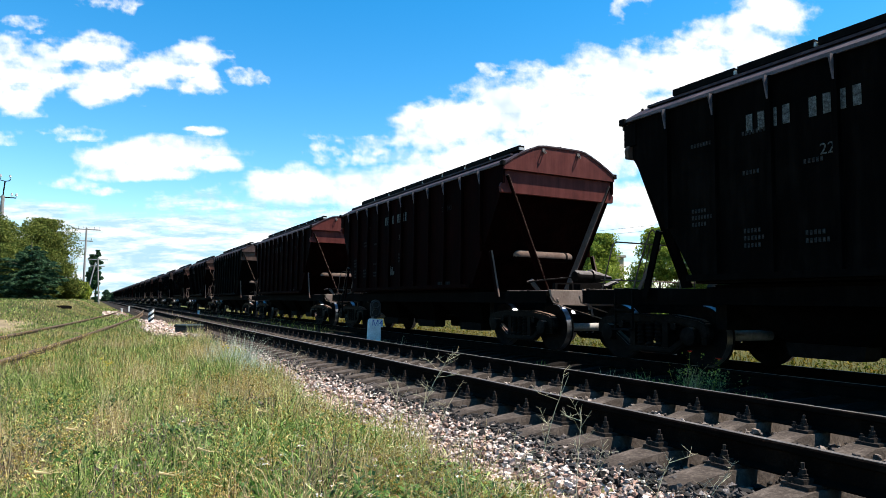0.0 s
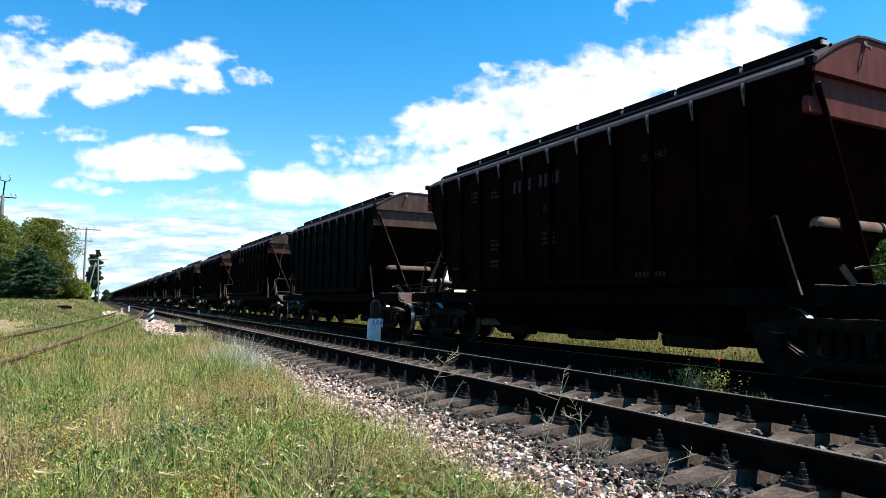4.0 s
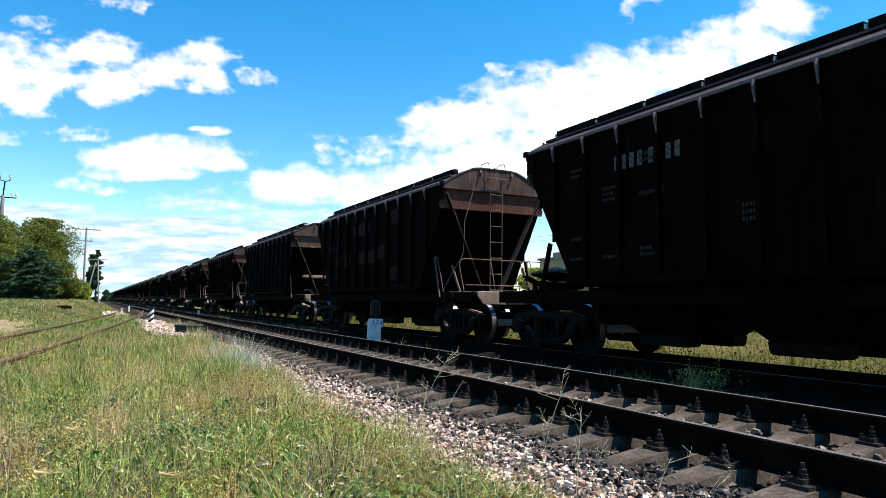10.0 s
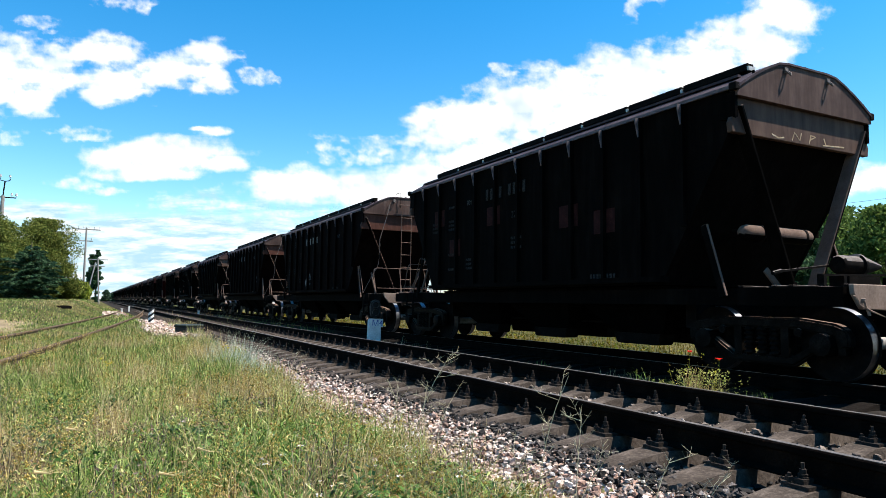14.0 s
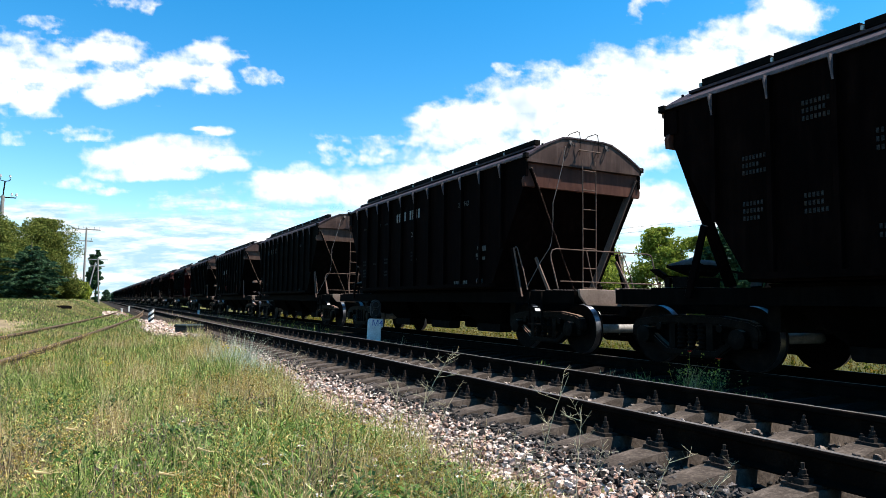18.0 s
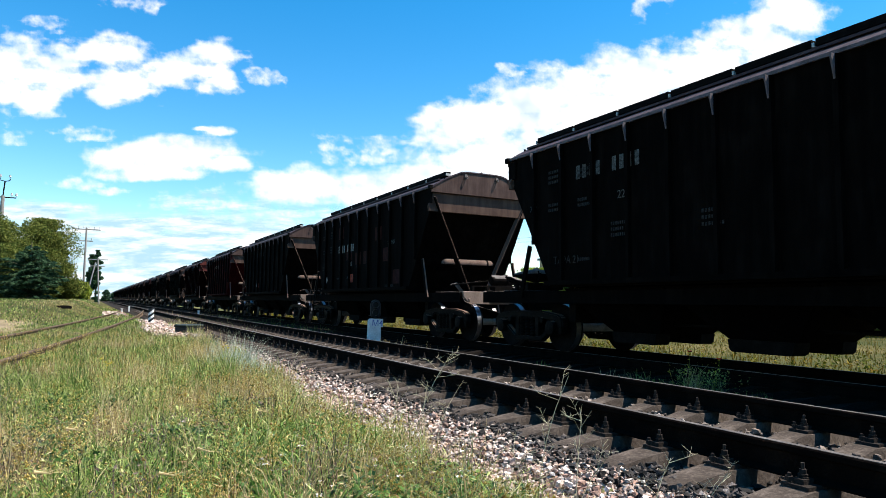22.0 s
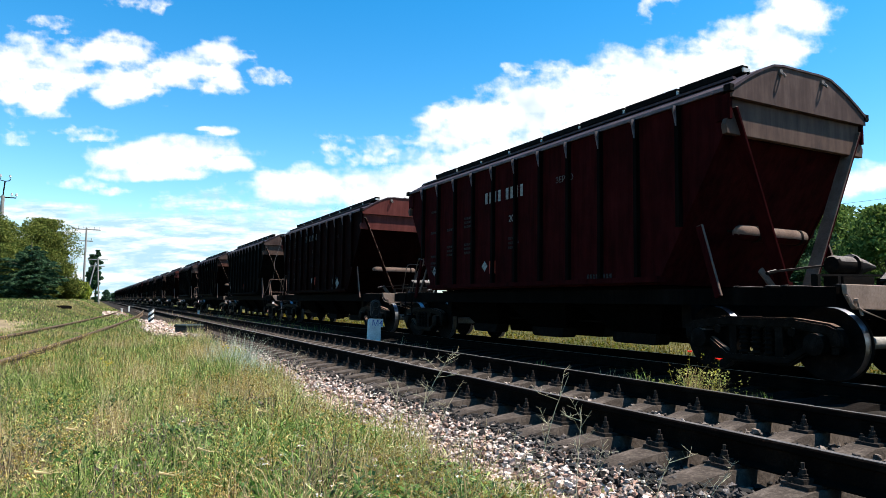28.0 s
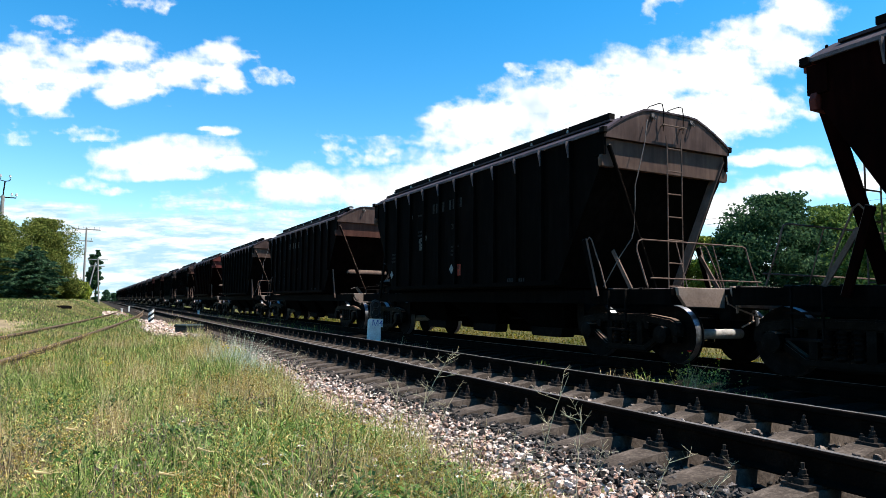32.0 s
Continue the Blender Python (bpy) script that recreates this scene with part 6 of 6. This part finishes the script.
def cloud_material(low=False):
    mat, n, l, b = material("hazy_low_cloud" if low else "glowing_cloud")
    n.remove(b)
    at = n.new("ShaderNodeAttribute")
    at.attribute_name = "thickness"
    co = n.new("ShaderNodeTexCoord")
    puff, broad = noisy(n, l, co.outputs["Object"], 0.012, 6.0, 0.62), noisy(n, l, co.outputs["Object"], 0.0030, 3.0, 0.5)
    add = n.new("ShaderNodeMath")
    add.operation = "MULTIPLY_ADD"
    l.new(puff.outputs[0], add.inputs[0])
    add.inputs[1].default_value = 0.9
    l.new(at.outputs["Fac"], add.inputs[2])
    edge = n.new("ShaderNodeMapRange")
    edge.interpolation_type = "SMOOTHSTEP"
    edge.inputs[1].default_value, edge.inputs[2].default_value = 0.22, 0.90
    l.new(add.outputs[0], edge.inputs[0])
    # the sheets glow; grey-blue patches in the colour stand for their shade
    grey = ramp(n, [(0.33, (0.60, 0.72, 0.86)), (0.40, (0.82, 0.89, 0.96)), (0.47, (1.0, 1.0, 1.0))])
    # low banks glow in sky-blue bands that cover the bright horizon
    if low:
        mp = n.new("ShaderNodeMapping")
        mp.inputs["Scale"].default_value = (1, 6, 1)
        l.new(co.outputs["Object"], mp.inputs["Vector"])
        broad = noisy(n, l, mp.outputs[0], 0.0035, 5.0, 0.6)
        grey = ramp(n, [(0.42, (0.44, 0.68, 0.80)), (0.52, (0.72, 0.86, 0.93)), (0.60, (1.0, 1.0, 1.0))])
    l.new(broad.outputs[0], grey.inputs[0])
    em, tr, mx = n.new("ShaderNodeEmission"), n.new("ShaderNodeBsdfTransparent"), n.new("ShaderNodeMixShader")
    em.inputs["Strength"].default_value = 0.66
    l.new(grey.outputs[0], em.inputs[0])
    l.new(edge.outputs[0], mx.inputs[0])
    l.new(tr.outputs[0], mx.inputs[1])
    l.new(em.outputs[0], mx.inputs[2])
    l.new(mx.outputs[0], n["Material Output"].inputs[0])
    return mat


M_CLOUD, M_LOW_CLOUD = cloud_material(), cloud_material(True)
CLOUDS = []


def cloud(puffs, soft, drift, away, label, thin=0.0):
    """A bank of cloud made of overlapping puffs (across, down, half width, half height, in view units)."""
    x0, x1 = min(p[0] - p[2] * 1.5 for p in puffs), max(p[0] + p[2] * 1.5 for p in puffs)
    y0, y1 = min(p[1] - p[3] * 1.6 for p in puffs), max(p[1] + p[3] * 1.6 for p in puffs)
    nx, ny = int((x1 - x0) / 5) + 2, int((y1 - y0) / 4) + 2
    cx, cy = (x0 + x1) / 2, (y0 + y1) / 2
    far = 1.0 + away * 0.01
    verts, thick = [], []
    for j in range(ny):
        for i in range(nx):
            u, v = x0 + (x1 - x0) * i / (nx - 1), y0 + (y1 - y0) * j / (ny - 1)
            t = -1.0
            for a, b, w, h in puffs:
                t = max(t, 1 - math.hypot((u - a) / w, (v - b) / h) ** 1.3)
            t = min(t, 0.7) + soft * 0.75 * noise.fractal(Vector((u * 0.016, v * 0.038, away)), 0.9, 2.0, 5) - thin
            if thin > 0.15:
                t = 0.6 * min(max(t + thin, -1.0), 0.5) + 0.34 * noise.fractal(Vector((u * 0.045, v * 0.075, away + 3.0)), 0.8, 2.0, 4) - 0.08 - 0.35 * thin
                t = min(t, 0.16)
            thick.append(t * 0.70)
            verts.append(((u - cx) * SCALE * far, (cy - v) * SCALE * far, 0))
    faces = []
    for j in range(ny - 1):
        for i in range(nx - 1):
            q = (j * nx + i, j * nx + i + 1, (j + 1) * nx + i + 1, (j + 1) * nx + i)
            if max(thick[a] for a in q) > -0.5:
                faces.append(q)
    ob = from_lists("cloud", verts, faces, M_LOW_CLOUD if away in (9, 10, 11, 21) else M_CLOUD)
    at = ob.data.attributes.new("thickness", "FLOAT", "POINT")
    at.data.foreach_set("value", thick)
    ob.data.update()
    at0 = SHOT @ Matrix.Translation(((cx - 784) * SCALE * far, (441 - cy) * SCALE * far, -FAR * far))
    tagged(ob, label, "cloud", "clouds over the horizon", "structure")
    CLOUDS.append((ob, at0, drift * SCALE * far))


cloud(((15, 130, 85, 65), (30, 175, 50, 32)), 1.0, 46, 1, "white cumulus cloud bank at the sky's edge")
cloud(((150, 92, 65, 36), (205, 130, 95, 42), (345, 115, 62, 44), (275, 130, 70, 30), (190, 165, 70, 22), (350, 150, 45, 22)), 1.1, 44, 2, "ragged white cumulus cloud in the blue sky", 0.12)
cloud(((440, 130, 46, 20),), 1.4, 44, 23, "thin torn wisp at the cloud's edge", 0.5)
cloud(((285, 275, 125, 34), (190, 285, 52, 28), (380, 289, 55, 16), (250, 308, 100, 14)), 0.6, 24, 3, "flat-based white cumulus cloud")
cloud(((370, 231, 38, 10), (345, 228, 20, 5)), 0.9, 24, 4, "thin small white cloud in the blue", 0.1)
cloud(((130, 236, 45, 14), (165, 244, 30, 7)), 1.3, 24, 5, "thin wispy cloud in the blue sky", 0.45)
cloud(((10, 240, 26, 16),), 1.2, 26, 6, "small wispy cloud in the blue sky", 0.45)
cloud(((130, 324, 48, 13), (185, 340, 28, 8)), 1.0, 16, 7, "small pale cloud low in the sky", 0.35)
cloud(((525, 328, 100, 30), (610, 328, 90, 30), (690, 345, 90, 34)), 0.6, 14, 8, "low white cumulus cloud over the train")
cloud(((370, 365, 90, 28), (500, 375, 160, 30), (300, 360, 50, 14)), 0.7, 11, 9, "long low white cloud near the horizon", 0.2)
cloud(((200, 405, 180, 26), (420, 420, 230, 32), (60, 375, 90, 18), (330, 400, 120, 20), (300, 430, 500, 40)), 0.7, 7, 10, "pale cloud bank near the horizon")
cloud(((250, 470, 190, 26), (420, 460, 160, 36), (150, 440, 120, 20), (300, 500, 600, 70)), 0.6, 4, 11, "hazy white cloud at the horizon")
cloud(((800, 222, 105, 46), (905, 195, 115, 58), (1010, 165, 110, 55), (1110, 135, 100, 55), (1210, 125, 100, 55), (1310, 75, 85, 55), (1365, 25, 70, 42), (1080, 210, 220, 62), (1250, 190, 120, 50)), 0.7, 50, 12, "great bright cumulus cloud towering behind the train")
cloud(((900, 285, 200, 36), (740, 312, 85, 26), (1010, 275, 160, 48), (830, 330, 160, 30)), 0.6, 22, 13, "lower bank of the great cumulus cloud")
cloud(((865, 122, 20, 10), (880, 130, 14, 8)), 1.2, 50, 14, "small torn wisp of cloud", 0.2)
cloud(((1092, 12, 16, 20), (1130, -5, 30, 10)), 1.3, 56, 15, "small torn cloud high in the sky", 0.2)
cloud(((200, 3, 50, 16), (228, 16, 16, 12)), 1.4, 58, 16, "thin wisp of cloud high in the sky", 0.5)
cloud(((575, 258, 40, 20), (605, 288, 45, 10), (660, 256, 50, 14), (560, 245, 26, 8)), 1.5, 22, 17, "thin torn wisps of cloud", 0.5)
cloud(((1375, 278, 80, 17), (1310, 285, 60, 10)), 0.7, 24, 18, "flat white cloud behind the trees")
cloud(((1440, 322, 130, 26), (1540, 312, 90, 24), (1330, 340, 70, 12)), 0.7, 20, 19, "long white cloud above the trees")
cloud(((1140, 345, 90, 24), (1110, 385, 110, 26), (1260, 372, 90, 32)), 0.7, 14, 20, "white cloud low behind the train")
cloud(((1420, 440, 240, 60), (1150, 440, 160, 50)), 0.8, 8, 21, "pale cloud bank low behind the trees", 0.2)
cloud(((50, 40, 40, 14), (75, 62, 26, 10)), 1.6, 52, 22, "thin wisp of torn cloud", 0.7)


# ---- moving things ----
def motions():
    for k, w in enumerate(TRAIN):
        walk(w, [(t, wagon_pose(k, t)) for t in range(0, 33)])
    turns = [(i / 10, rolled(i / 10) / 0.4785) for i in range(0, 321)]
    for k, w in enumerate(TRAIN):
        way = -1 if k in LADDER_FIRST else 1
        for o in w.children_recursive:
            if "axle_y" in o:
                spot = Matrix.Translation((0, o["axle_y"], 0.4785))
                walk(o, [(t, spot @ Matrix.Rotation(way * a, 4, "X")) for t, a in turns])
    for ob, at0, drift in CLOUDS:
        walk(ob, [(t, at0 @ Matrix.Translation((drift * t / 32, 0, 0))) for t in (0, 8, 16, 24, 32)])


motions()
